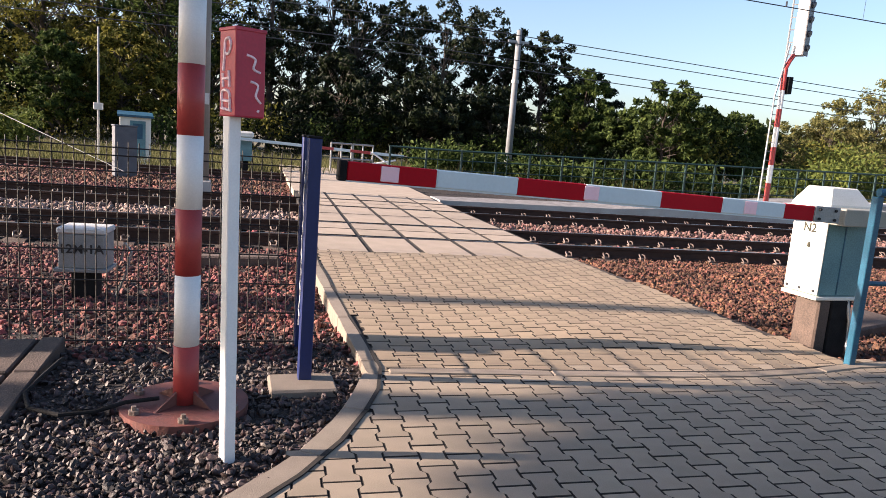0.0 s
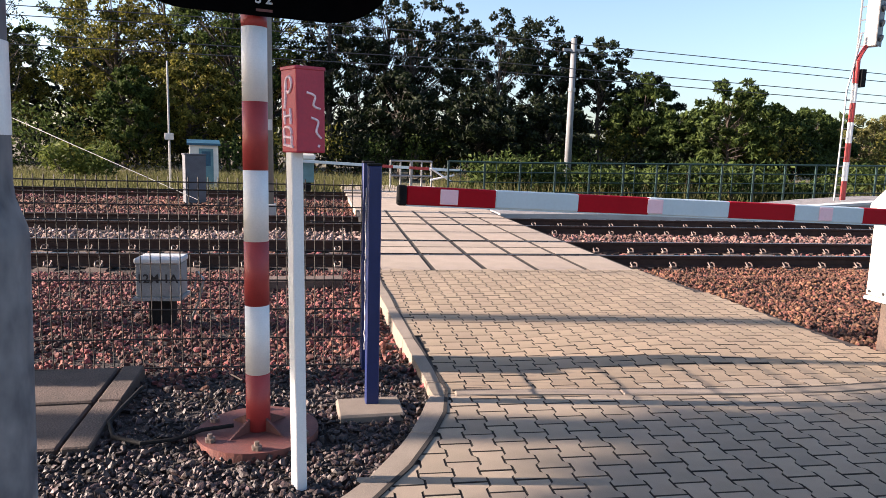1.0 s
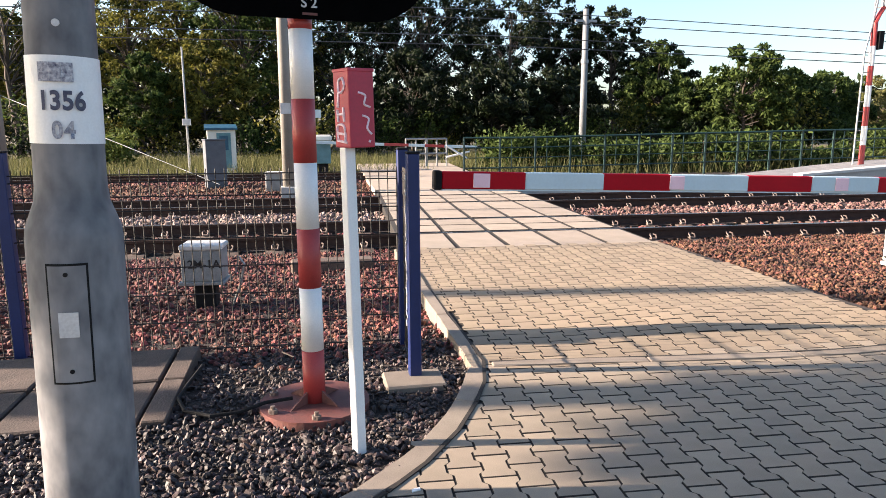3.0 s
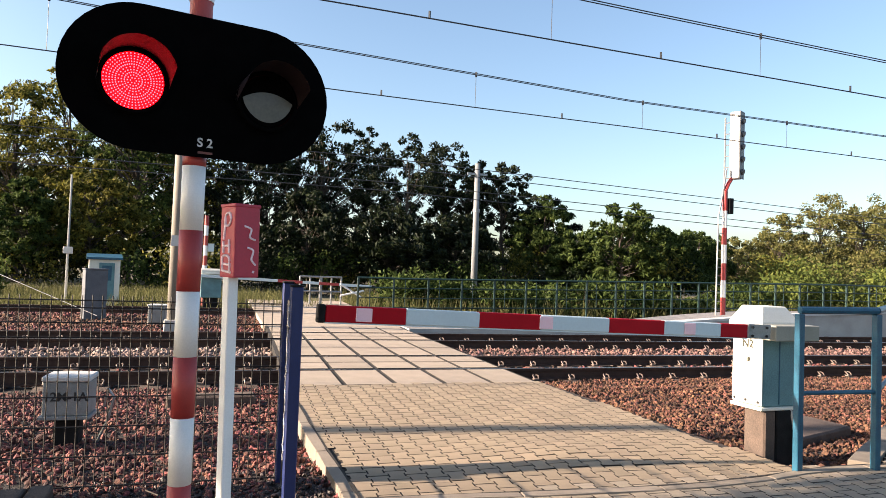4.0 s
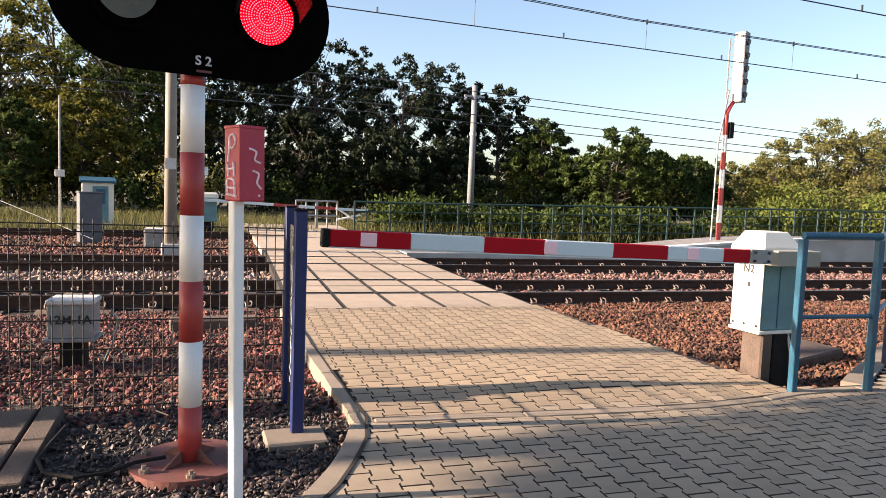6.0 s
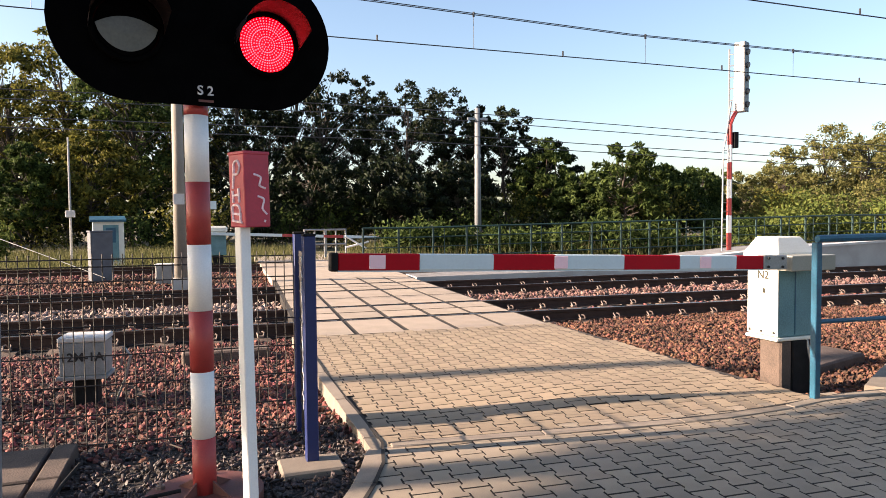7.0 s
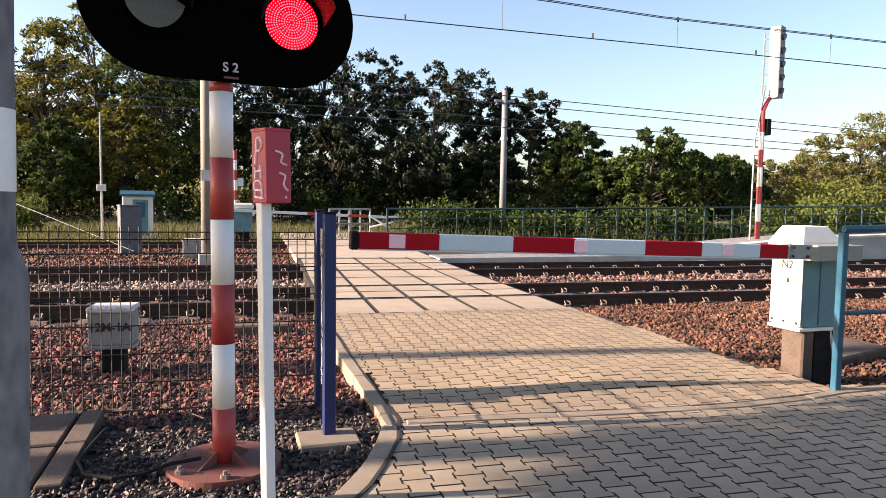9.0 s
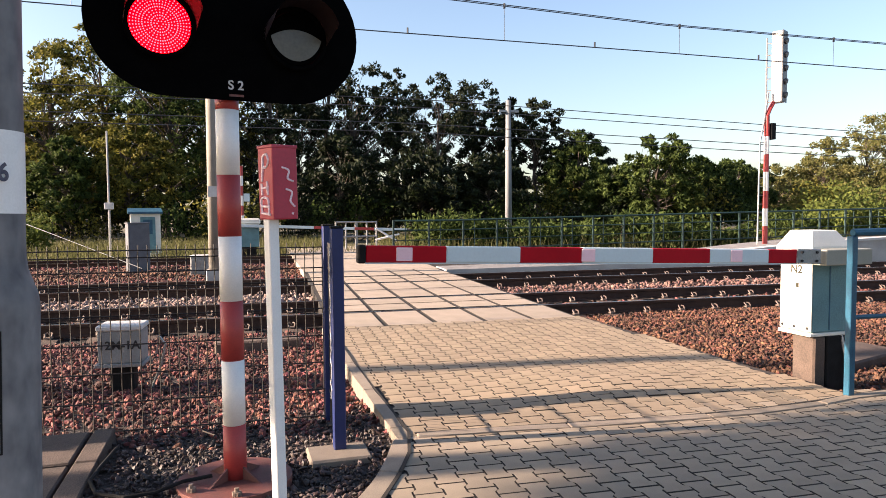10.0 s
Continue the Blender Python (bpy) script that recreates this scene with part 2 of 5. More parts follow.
def tube(p0, p1, r0, r1=None, seg=10, bm=None, caps=True, mi=0):
    bm = bm or bmesh.new()
    r1 = r0 if r1 is None else r1
    p0, p1 = Vector(p0), Vector(p1)
    d = p1 - p0
    m = Matrix.Translation((p0 + p1) / 2) @ d.to_track_quat("Z", "Y").to_matrix().to_4x4()
    r = bmesh.ops.create_cone(bm, cap_ends=caps, segments=seg, radius1=r0, radius2=r1, depth=d.length, matrix=m)
    for f in {f for v in r["verts"] for f in v.link_faces}:
        f.material_index = mi
    return bm


def pipe(pts, r, seg=6, bm=None, mi=0):
    """One bent round bar through the points."""
    bm = bm or bmesh.new()
    pts = [Vector(p) for p in pts]
    rings = []
    for i, p in enumerate(pts):
        d = (pts[min(i + 1, len(pts) - 1)] - pts[max(i - 1, 0)]).normalized()
        m = d.to_track_quat("Z", "Y").to_matrix() if abs(d.z) < 0.99 else Matrix.Identity(3)
        if i and d.dot(pts[i] - pts[i - 1]) < 0:
            m = Matrix.Identity(3)
        ring = [p + m @ Vector((r * math.cos(2 * math.pi * k / seg), r * math.sin(2 * math.pi * k / seg), 0)) for k in range(seg)]
        if rings:
            prev = [v.co for v in rings[-1]]
            best = min(range(seg), key=lambda o: sum((ring[(k + o) % seg] - p - prev[k] + pts[i - 1]).length for k in range(seg)))
            ring = [ring[(k + best) % seg] for k in range(seg)]
        rings.append([bm.verts.new(q) for q in ring])
    for a, b in zip(rings, rings[1:]):
        for k in range(seg):
            bm.faces.new((a[k], a[(k + 1) % seg], b[(k + 1) % seg], b[k])).material_index = mi
    bm.faces.new(rings[0][::-1]).material_index = mi
    bm.faces.new(rings[-1]).material_index = mi
    return bm


def prism(outline, z0, z1, bm=None, bev=0.0):
    """An upright prism over a flat outline of (x, y)."""
    bm = bm or bmesh.new()
    lo = [bm.verts.new((x, y, z0)) for x, y in outline]
    hi = [bm.verts.new((x, y, z1)) for x, y in outline]
    bm.faces.new(hi)
    bm.faces.new(lo[::-1])
    n = len(lo)
    for i in range(n):
        bm.faces.new((lo[i], lo[(i + 1) % n], hi[(i + 1) % n], hi[i]))
    if bev:
        bmesh.ops.bevel(bm, geom=[e for e in bm.edges if all(abs(v.co.z - z1) < 1e-6 for v in e.verts)], offset=bev, segments=1, affect="EDGES")
    return bm


def raw_mesh(name, verts, faces, mats):
    me = bpy.data.meshes.new(name)
    me.from_pydata(verts.tolist() if hasattr(verts, "tolist") else verts, [], faces.tolist() if hasattr(faces, "tolist") else faces)
    for m in mats if isinstance(mats, (list, tuple)) else [mats]:
        me.materials.append(m)
    return me


def lettering(text, size, mat, parent, m, name="lettering", depth=0.001, label=""):
    cu = bpy.data.curves.new("letters", "FONT")
    cu.body, cu.size, cu.extrude, cu.align_x, cu.align_y, cu.offset = text, size, depth, "CENTER", "CENTER", 0.02 * size
    tmp = bpy.data.objects.new("letters", cu)
    me = bpy.data.meshes.new_from_object(tmp)
    bpy.data.objects.remove(tmp)
    me.materials.clear()
    me.materials.append(mat)
    ob = new(name, me)
    ob.parent, ob.matrix_local = parent, m
    return tagged(ob, label)


# ---- plan: rails run along u, across them n ----
ANG = -3.7
CA, SA = math.cos(radians(ANG)), math.sin(radians(ANG))


def uv(u, n):
    return (u * CA - n * SA, u * SA + n * CA)


RAILS = (9.93, 11.43, 14.0, 15.5)
KERB_IN = [(1.16, 8.6), (1.13, 7.3), (1.10, 5.9), (1.09, 4.7), (1.08, 4.2), (0.95, 3.85), (0.76, 3.45), (0.52, 3.1), (0.27, 2.84), (0.0, 2.62), (-0.4, 2.4), (-0.9, 2.24), (-1.7, 2.08), (-3.2, 1.95)]


def kerb_x(y):
    for (xa, ya), (xb, yb) in zip(KERB_IN, KERB_IN[1:]):
        if yb <= y <= ya:
            return xb + (xa - xb) * (y - yb) / (ya - yb)
    return 1.2


def bed_height(x, y):
    """Height of the stones' bed: a little below the path, lower between the rails."""
    n = -x * SA + y * CA
    a = -0.13 - 0.08 * min(1, max(0, (n - 8.6) / 0.6))
    if x < 3:
        a += 0.09 * min(1, max(0, (5.6 - y) / 1.5))
    return a + 0.025 * noise.noise((x * 0.9, y * 0.9, 3.0))


def ground_build():
    xs = [-3000, -800, -200, -80, -40, -20, -10, -5, 0, 5, 10, 20, 40, 80, 200, 800, 3000]
    bm = bmesh.new()
    vs = [[bm.verts.new((x, y, -0.32)) for x in xs] for y in xs]
    for j in range(len(xs) - 1):
        for i in range(len(xs) - 1):
            bm.faces.new((vs[j][i], vs[j][i + 1], vs[j + 1][i + 1], vs[j + 1][i]))
    solid("ground", bm, M_SOIL, "dry grassy earth reaching to the horizon", "ground", kind="structure")
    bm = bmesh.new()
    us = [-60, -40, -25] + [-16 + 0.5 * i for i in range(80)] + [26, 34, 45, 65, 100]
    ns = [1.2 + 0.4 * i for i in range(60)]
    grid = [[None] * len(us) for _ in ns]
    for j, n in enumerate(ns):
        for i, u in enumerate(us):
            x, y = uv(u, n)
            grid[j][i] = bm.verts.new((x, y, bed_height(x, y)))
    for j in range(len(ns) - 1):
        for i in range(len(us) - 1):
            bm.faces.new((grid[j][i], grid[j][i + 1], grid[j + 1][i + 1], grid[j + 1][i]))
    solid("ballast_bed", bm, M_BED, "brown gravel bed under and beside the tracks, darkened for the shaded gaps", "gravel", kind="structure")


def stones(name, spots, lo, hi, mat, label, flat=0.7, seed=1):
    """Broken stones as one heap: each an uneven small polyhedron at its own turn."""
    rng = np.random.default_rng(seed)
    bm = bmesh.new()
    bmesh.ops.create_icosphere(bm, subdivisions=1, radius=1.0)
    base = np.array([v.co[:] for v in bm.verts])
    tri = np.array([[v.index for v in f.verts] for f in bm.faces])
    bm.free()
    k = len(spots)
    size = rng.uniform(lo, hi, (k, 1, 1)) * rng.uniform(0.5, 1.45, (k, 1, 3)) * np.array([1, 1, flat])
    v = base[None] * rng.uniform(0.6, 1.25, (k, len(base), 1)) * size
    q = rng.normal(size=(k, 4))
    q /= np.linalg.norm(q, axis=1, keepdims=True)
    w, x, y, z = q.T
    rot = np.stack([1 - 2 * (y * y + z * z), 2 * (x * y - z * w), 2 * (x * z + y * w), 2 * (x * y + z * w), 1 - 2 * (x * x + z * z), 2 * (y * z - x * w),
                    2 * (x * z - y * w), 2 * (y * z + x * w), 1 - 2 * (x * x + y * y)], 1).reshape(k, 3, 3)
    v = np.einsum("kij,knj->kni", rot, v) + np.array(spots)[:, None, :]
    f = tri[None] + (np.arange(k) * len(base))[:, None, None]
    return tagged(new(name, raw_mesh(name, v.reshape(-1, 3), f.reshape(-1, 3), mat)), label, "stones", kind="stuff")


def stone_spots(count, sampler, lift=0.0, seed=1):
    rng = random.Random(seed)
    out = []
    while len(out) < count:
        p = sampler(rng)
        if p:
            out.append((p[0], p[1], bed_height(*p) + lift + rng.uniform(-0.012, 0.02)))
    return out


def left_near(rng):
    y = min(rng.uniform(2.0, 5.4), rng.uniform(2.0, 6.2))
    x = rng.uniform(-3.6, 1.25)
    return (x, y) if x < kerb_x(y) - 0.04 and not (x < -0.78 and 3.82 < y < 5.08) else None


def left_mid(rng):
    y = rng.uniform(4.5, 9.7)
    x = rng.uniform(-6.5, 1.25)
    return (x, y) if x < kerb_x(y) - 0.04 and not (x < -0.7 and y < 5.08) and y > 5.4 - 0.9 * rng.random() else None


def right_near(rng):
    x, y = rng.uniform(4.66, 14), rng.uniform(4.25, 9.6)
    return (x, y) if y > 4.15 + max(0, (x - 5.3)) * 0.56 + 0.1 else None


def between(lo, hi, ua, ub):
    def f(rng):
        u, n = rng.uniform(ua, ub), rng.uniform(lo, hi)
        return None if 1.05 < u < 4.0 and n > 8.4 else uv(u, n)
    return f


ground_build()
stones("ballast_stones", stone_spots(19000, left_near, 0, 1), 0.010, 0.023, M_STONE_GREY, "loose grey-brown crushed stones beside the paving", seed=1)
stones("ballast_stones", stone_spots(23000, left_mid, 0, 2), 0.013, 0.031, M_STONE, "loose reddish-brown ballast stones before the track", seed=2)
stones("ballast_stones", stone_spots(21000, right_near, 0.01, 3), 0.013, 0.028, M_STONE_RED, "rust-coloured ballast stones beside the crossing", seed=3)
stones("ballast_stones", stone_spots(3600, between(10.05, 11.3, -9, 20), 0.0, 4), 0.025, 0.045, M_STONE, "dark ballast stones between the rails", seed=4)
stones("ballast_stones", stone_spots(2700, between(11.55, 13.85, -11, 1), 0.04, 5), 0.03, 0.055, M_STONE_PALE, "pale ballast stones between the two tracks", seed=5)
stones("ballast_stones", stone_spots(5200, between(11.55, 13.85, 3.9, 26), 0.03, 8), 0.028, 0.05, M_STONE_PINK, "pinkish ballast stones between the two tracks", seed=8)
stones("ballast_stones", stone_spots(2500, between(14.1, 15.4, -10, 26), 0.0, 6), 0.03, 0.05, M_STONE, "dark ballast stones between the far rails", seed=6)
stones("ballast_stones", stone_spots(3500, between(15.6, 18.2, -14, 1), 0.02, 7), 0.03, 0.06, M_STONE, "brown ballast stones behind the far track", seed=7)
stones("ballast_stones", stone_spots(5200, between(18.2, 21.7, -15, 0.6), 0.02, 9), 0.03, 0.07, M_STONE_RED, "rusty gravel between the far tracks", seed=9)
stones("ballast_stones", stone_spots(6500, between(21.7, 24.6, -22, 0.6), 0.045, 10), 0.04, 0.07, M_STONE, "dark ballast stones round the farthest track", seed=10)


# ---- tracks ----
def rail_mesh(u0, u1):
    prof = [(-0.07, 0), (0.07, 0), (0.07, 0.012), (0.012, 0.03), (0.009, 0.12), (0.034, 0.13), (0.036, 0.165), (0.03, 0.172), (-0.03, 0.172), (-0.036, 0.165), (-0.034, 0.13), (-0.009, 0.12), (-0.012, 0.03), (-0.07, 0.012)]
    bm = bmesh.new()
    cut = [u0 + (u1 - u0) * i / 12 for i in range(13)]
    rings = [[bm.verts.new((u, y, z)) for y, z in prof] for u in cut]
    k = len(prof)
    for a, b in zip(rings, rings[1:]):
        for i in range(k):
            f = bm.faces.new((a[i], b[i], b[(i + 1) % k], a[(i + 1) % k]))
            f.material_index = 1 if i in (7,) else 0
    bm.faces.new(rings[0])
    bm.faces.new(rings[-1][::-1])
    return mesh_of(bm, [M_RAIL, M_RAILTOP], "rail")


def clip_mesh():
    bm = bmesh.new()
    box(-0.045, 0.045, -0.05, 0.05, 0.0, 0.022, 0.004, bm)
    pts = [(-0.035, -0.045, 0.02), (-0.045, 0.0, 0.065), (-0.025, 0.04, 0.075), (0.0, 0.05, 0.04), (0.025, 0.04, 0.075), (0.045, 0.0, 0.065), (0.035, -0.045, 0.02)]
    pipe(pts, 0.011, 5, bm)
    return mesh_of(bm, M_CLIP, "rail_clip")


def sleeper_mesh():
    bm = bmesh.new()
    o = [(-1.25, 0.0), (1.25, 0.0), (1.25, 0.12), (0.95, 0.2), (0.55, 0.2), (0.3, 0.15), (-0.3, 0.15), (-0.55, 0.2), (-0.95, 0.2), (-1.25, 0.12)]
    a = [bm.verts.new((-0.13, y, z - 0.2)) for y, z in o]
    b = [bm.verts.new((0.13, y, z - 0.2)) for y, z in o]
    bm.faces.new(a)
    bm.faces.new(b[::-1])
    for i in range(len(o)):
        bm.faces.new((a[i], b[i], b[(i + 1) % len(o)], a[(i + 1) % len(o)]))
    return mesh_of(bm, M_SLEEPER, "sleeper")


def tracks():
    clip, sleeper = clip_mesh(), sleeper_mesh()
    long_rail = rail_mesh(-60, 90)
    for k, (na, nb, u0, u1) in enumerate(((RAILS[0], RAILS[1], -11, 24), (RAILS[2], RAILS[3], -14, 32), (22.4, 23.9, -28, 1))):
        t = thing("railway_track", *uv(0, 0), -0.18, ANG, "rusty steel rails on concrete sleepers in ballast", "railway track", "tracks", "structure")
        for n in (na, nb):
            r = part("rail", long_rail if k < 2 else rail_mesh(-60, 1.2), None, t)
            r.location = (0, n, 0.005)
        u = u0
        while u < u1:
            if not (0.75 < u < 4.3):
                s = part("sleeper", sleeper, None, t)
                s.location = (u, (na + nb) / 2, 0.0)
                if k < 2 and -7 < u < 22:
                    for n, sg in ((na, -1), (na, 1), (nb, -1), (nb, 1)):
                        c = part("rail_clip", clip, None, t)
                        c.location, c.rotation_euler = (u, n + sg * 0.105, 0.008), (0, 0, 0 if sg < 0 else math.pi)
            u += 0.62


tracks()


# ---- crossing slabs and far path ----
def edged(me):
    """Darkens the upright sides of a block by colour, so no sunlit edge shows."""
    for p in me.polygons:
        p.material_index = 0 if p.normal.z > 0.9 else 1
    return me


def slabs():
    base = solid("crossing_deck", prism([uv(0.62, 8.58), uv(4.02, 8.58), uv(4.02, 17.2), uv(0.62, 17.2)], -0.2, -0.012), M_JOINT, "level crossing deck of large concrete slabs between the rails", "crossing", kind="structure")
    rows = ((8.62, 9.84), (10.02, 10.67), (10.70, 11.34), (11.52, 12.68), (12.72, 13.91), (14.09, 14.74), (14.77, 15.41), (15.59, 17.1))
    cols = [0.66, 1.32, 1.99, 2.66, 3.33, 3.98]
    rng = random.Random(5)
    cache = {}
    for n0, n1 in rows:
        for ua, ub in zip(cols, cols[1:]):
            w, d = ub - ua - 0.06, n1 - n0 - 0.025
            key = round(d, 2)
            if key not in cache:
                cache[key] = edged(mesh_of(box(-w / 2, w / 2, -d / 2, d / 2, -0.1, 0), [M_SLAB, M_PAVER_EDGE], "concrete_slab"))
            s = part("concrete_slab", cache[key], None, base)
            x, y = uv((ua + ub) / 2, (n0 + n1) / 2)
            s.matrix_local = pose(x, y, rng.uniform(-0.0008, 0.001), 0, 0, ANG + rng.uniform(-0.3, 0.3))
    solid("far_path", prism([uv(0.6, 17.25), uv(4.05, 17.25), uv(4.3, 30), uv(0.3, 30)], -0.2, -0.01), M_SLAB, "pale concrete path behind the tracks", "path", kind="structure")


slabs()


# ---- platform ramp, far fence ----
def fence_base(u):
    return min(0.32, max(0.0, 0.017 * (u - 6)))


def platform():
    prof = [(4.2, -0.03), (9.0, 0.0), (12.0, 0.17), (16.0, 0.45), (20.0, 0.6), (26.0, 0.62), (70.0, 0.62)]
    back = {4.2: 18.2, 9.0: 18.6, 12.0: 19.6, 16.0: 22.0}
    bm = bmesh.new()
    rows = []
    for u, z in prof:
        rows.append([bm.verts.new((*uv(u, n), h)) for n, h in ((17.0, -0.3), (17.0, z), (back.get(u, 23.9), min(z, fence_base(u))), (back.get(u, 23.9), -0.3))])
    for a, b in zip(rows, rows[1:]):
        for i in range(4):
            bm.faces.new((a[i], b[i], b[(i + 1) % 4], a[(i + 1) % 4])).material_index = 1 if i == 1 else 0
    bm.faces.new(rows[0])
    bm.faces.new(rows[-1][::-1])
    solid("platform", bm, [M_CONC_P, M_CONC], "grey concrete platform with a ramped end", "platform", kind="structure")
    bm = bmesh.new()
    for (ua, za), (ub, zb) in zip(prof, prof[1:]):
        if ua > 11:
            vs = [bm.verts.new((*uv(u, n), z)) for u, n, z in ((ua, 16.96, za + 0.003), (ub, 16.96, zb + 0.003), (ub, 17.35, zb + 0.003), (ua, 17.35, za + 0.003))]
            top = [bm.verts.new((v.co.x, v.co.y, v.co.z + 0.07)) for v in vs]
            bm.faces.new(top)
            for i in range(4):
                bm.faces.new((vs[i], vs[(i + 1) % 4], top[(i + 1) % 4], top[i]))
    solid("platform_edge", bm, M_LIDGREY, "pale coping stones along the platform edge", "platform edge", kind="structure")


def far_fence():
    f = thing("green_fence", *uv(0, 0), 0, ANG, "dark green steel railing behind the platform", "fence")
    post = mesh_of(box(-0.032, 0.032, -0.032, 0.032, -0.4, 1.18, 0.004), M_GREENFENCE, "post")
    bar = mesh_of(box(-0.012, 0.012, -0.012, 0.012, 0.0, 1.04), M_GREENFENCE, "bar")
    u = 3.93
    while u < 46:
        p = part("post", post, None, f)
        p.location = (u, 23.6, fence_base(u))
        b = part("bar", bar, None, f)
        b.location = (u + 0.42, 23.6, fence_base(u) + 0.08)
        u += 1.27
    for z, r in ((1.16, 0.028), (0.82, 0.018), (0.12, 0.02), (0.47, 0.014)):
        part("rail", pipe([(q, 23.6, z + fence_base(q)) for q in (3.93, 6.0, 15.0, 24.8, 46.2)], r * 1.2, 4), M_GREENFENCE, f)


platform()
far_fence()


# ---- the crossing signal ----
def stadium(half, r, cx, cz, seg=20):
    pts = []
    for i in range(seg + 1):
        a = -math.pi / 2 + math.pi * i / seg
        pts.append((cx + half + r * math.cos(a), cz + r * math.sin(a)))
    for i in range(seg + 1):
        a = math.pi / 2 + math.pi * i / seg
        pts.append((cx - half + r * math.cos(a), cz + r * math.sin(a)))
    return pts


def disc_mesh():
    """A lamp disc that turns in its holder to stand in for flashing: red diodes on one side, a black dome with a
    painted lens reflection on the other.
    """
    bm = bmesh.new()
    tube((0, -0.004, 0), (0, 0.004, 0), 0.145, 0.145, 40, bm, True, 3)
    for f in bm.faces:
        if len(f.verts) > 4 and f.calc_center_median().y < 0:
            f.material_index = 0
    for k in range(1, 11):
        r = 0.0138 * k
        c = (6, 12, 24, 24, 24, 48, 48, 48, 48, 48)[k - 1]
        for i in range(c):
            a = 2 * math.pi * i / c
            tube((r * math.cos(a), -0.004, r * math.sin(a)), (r * math.cos(a), -0.009, r * math.sin(a)), 0.0036, 0.0028, 5, bm, True, 1)
    # black dome: the hood's shade over the unlit lens, put into the colour
    rings = []
    for k in range(6):
        a = math.pi / 2 * k / 6
        rings.append([bm.verts.new((0.14 * math.cos(a) * math.cos(b), 0.0045 + 0.012 * math.sin(a), 0.14 * math.cos(a) * math.sin(b))) for b in [2 * math.pi * i / 32 for i in range(32)]])
    for a, b in zip(rings, rings[1:]):
        for i in range(32):
            bm.faces.new((a[i], a[(i + 1) % 32], b[(i + 1) % 32], b[i])).material_index = 3
    bm.faces.new(rings[-1]).material_index = 3
    # eye-shaped patch drawn for what the lens reflects below that shade
    xs = [-0.138 + 0.012 * i for i in range(24)]
    edge = [(x, -0.118 * max(0.0, 1 - (x / 0.138) ** 2) ** 0.7) for x in xs] + [(x, 0.004 + 0.044 * max(0.0, 1 - (x / 0.138) ** 2)) for x in xs[::-1]]
    rim = [bm.verts.new((x, 0.017, z)) for x, z in edge]
    hub = bm.verts.new((0, 0.0195, -0.035))
    for i in range(len(rim)):
        bm.faces.new((rim[i], rim[(i + 1) % len(rim)], hub)).material_index = 2
    return mesh_of(bm, [M_LED_BOARD, M_LED_DOT, M_LENS_REFLECT, M_BLACK], "lamp_disc")


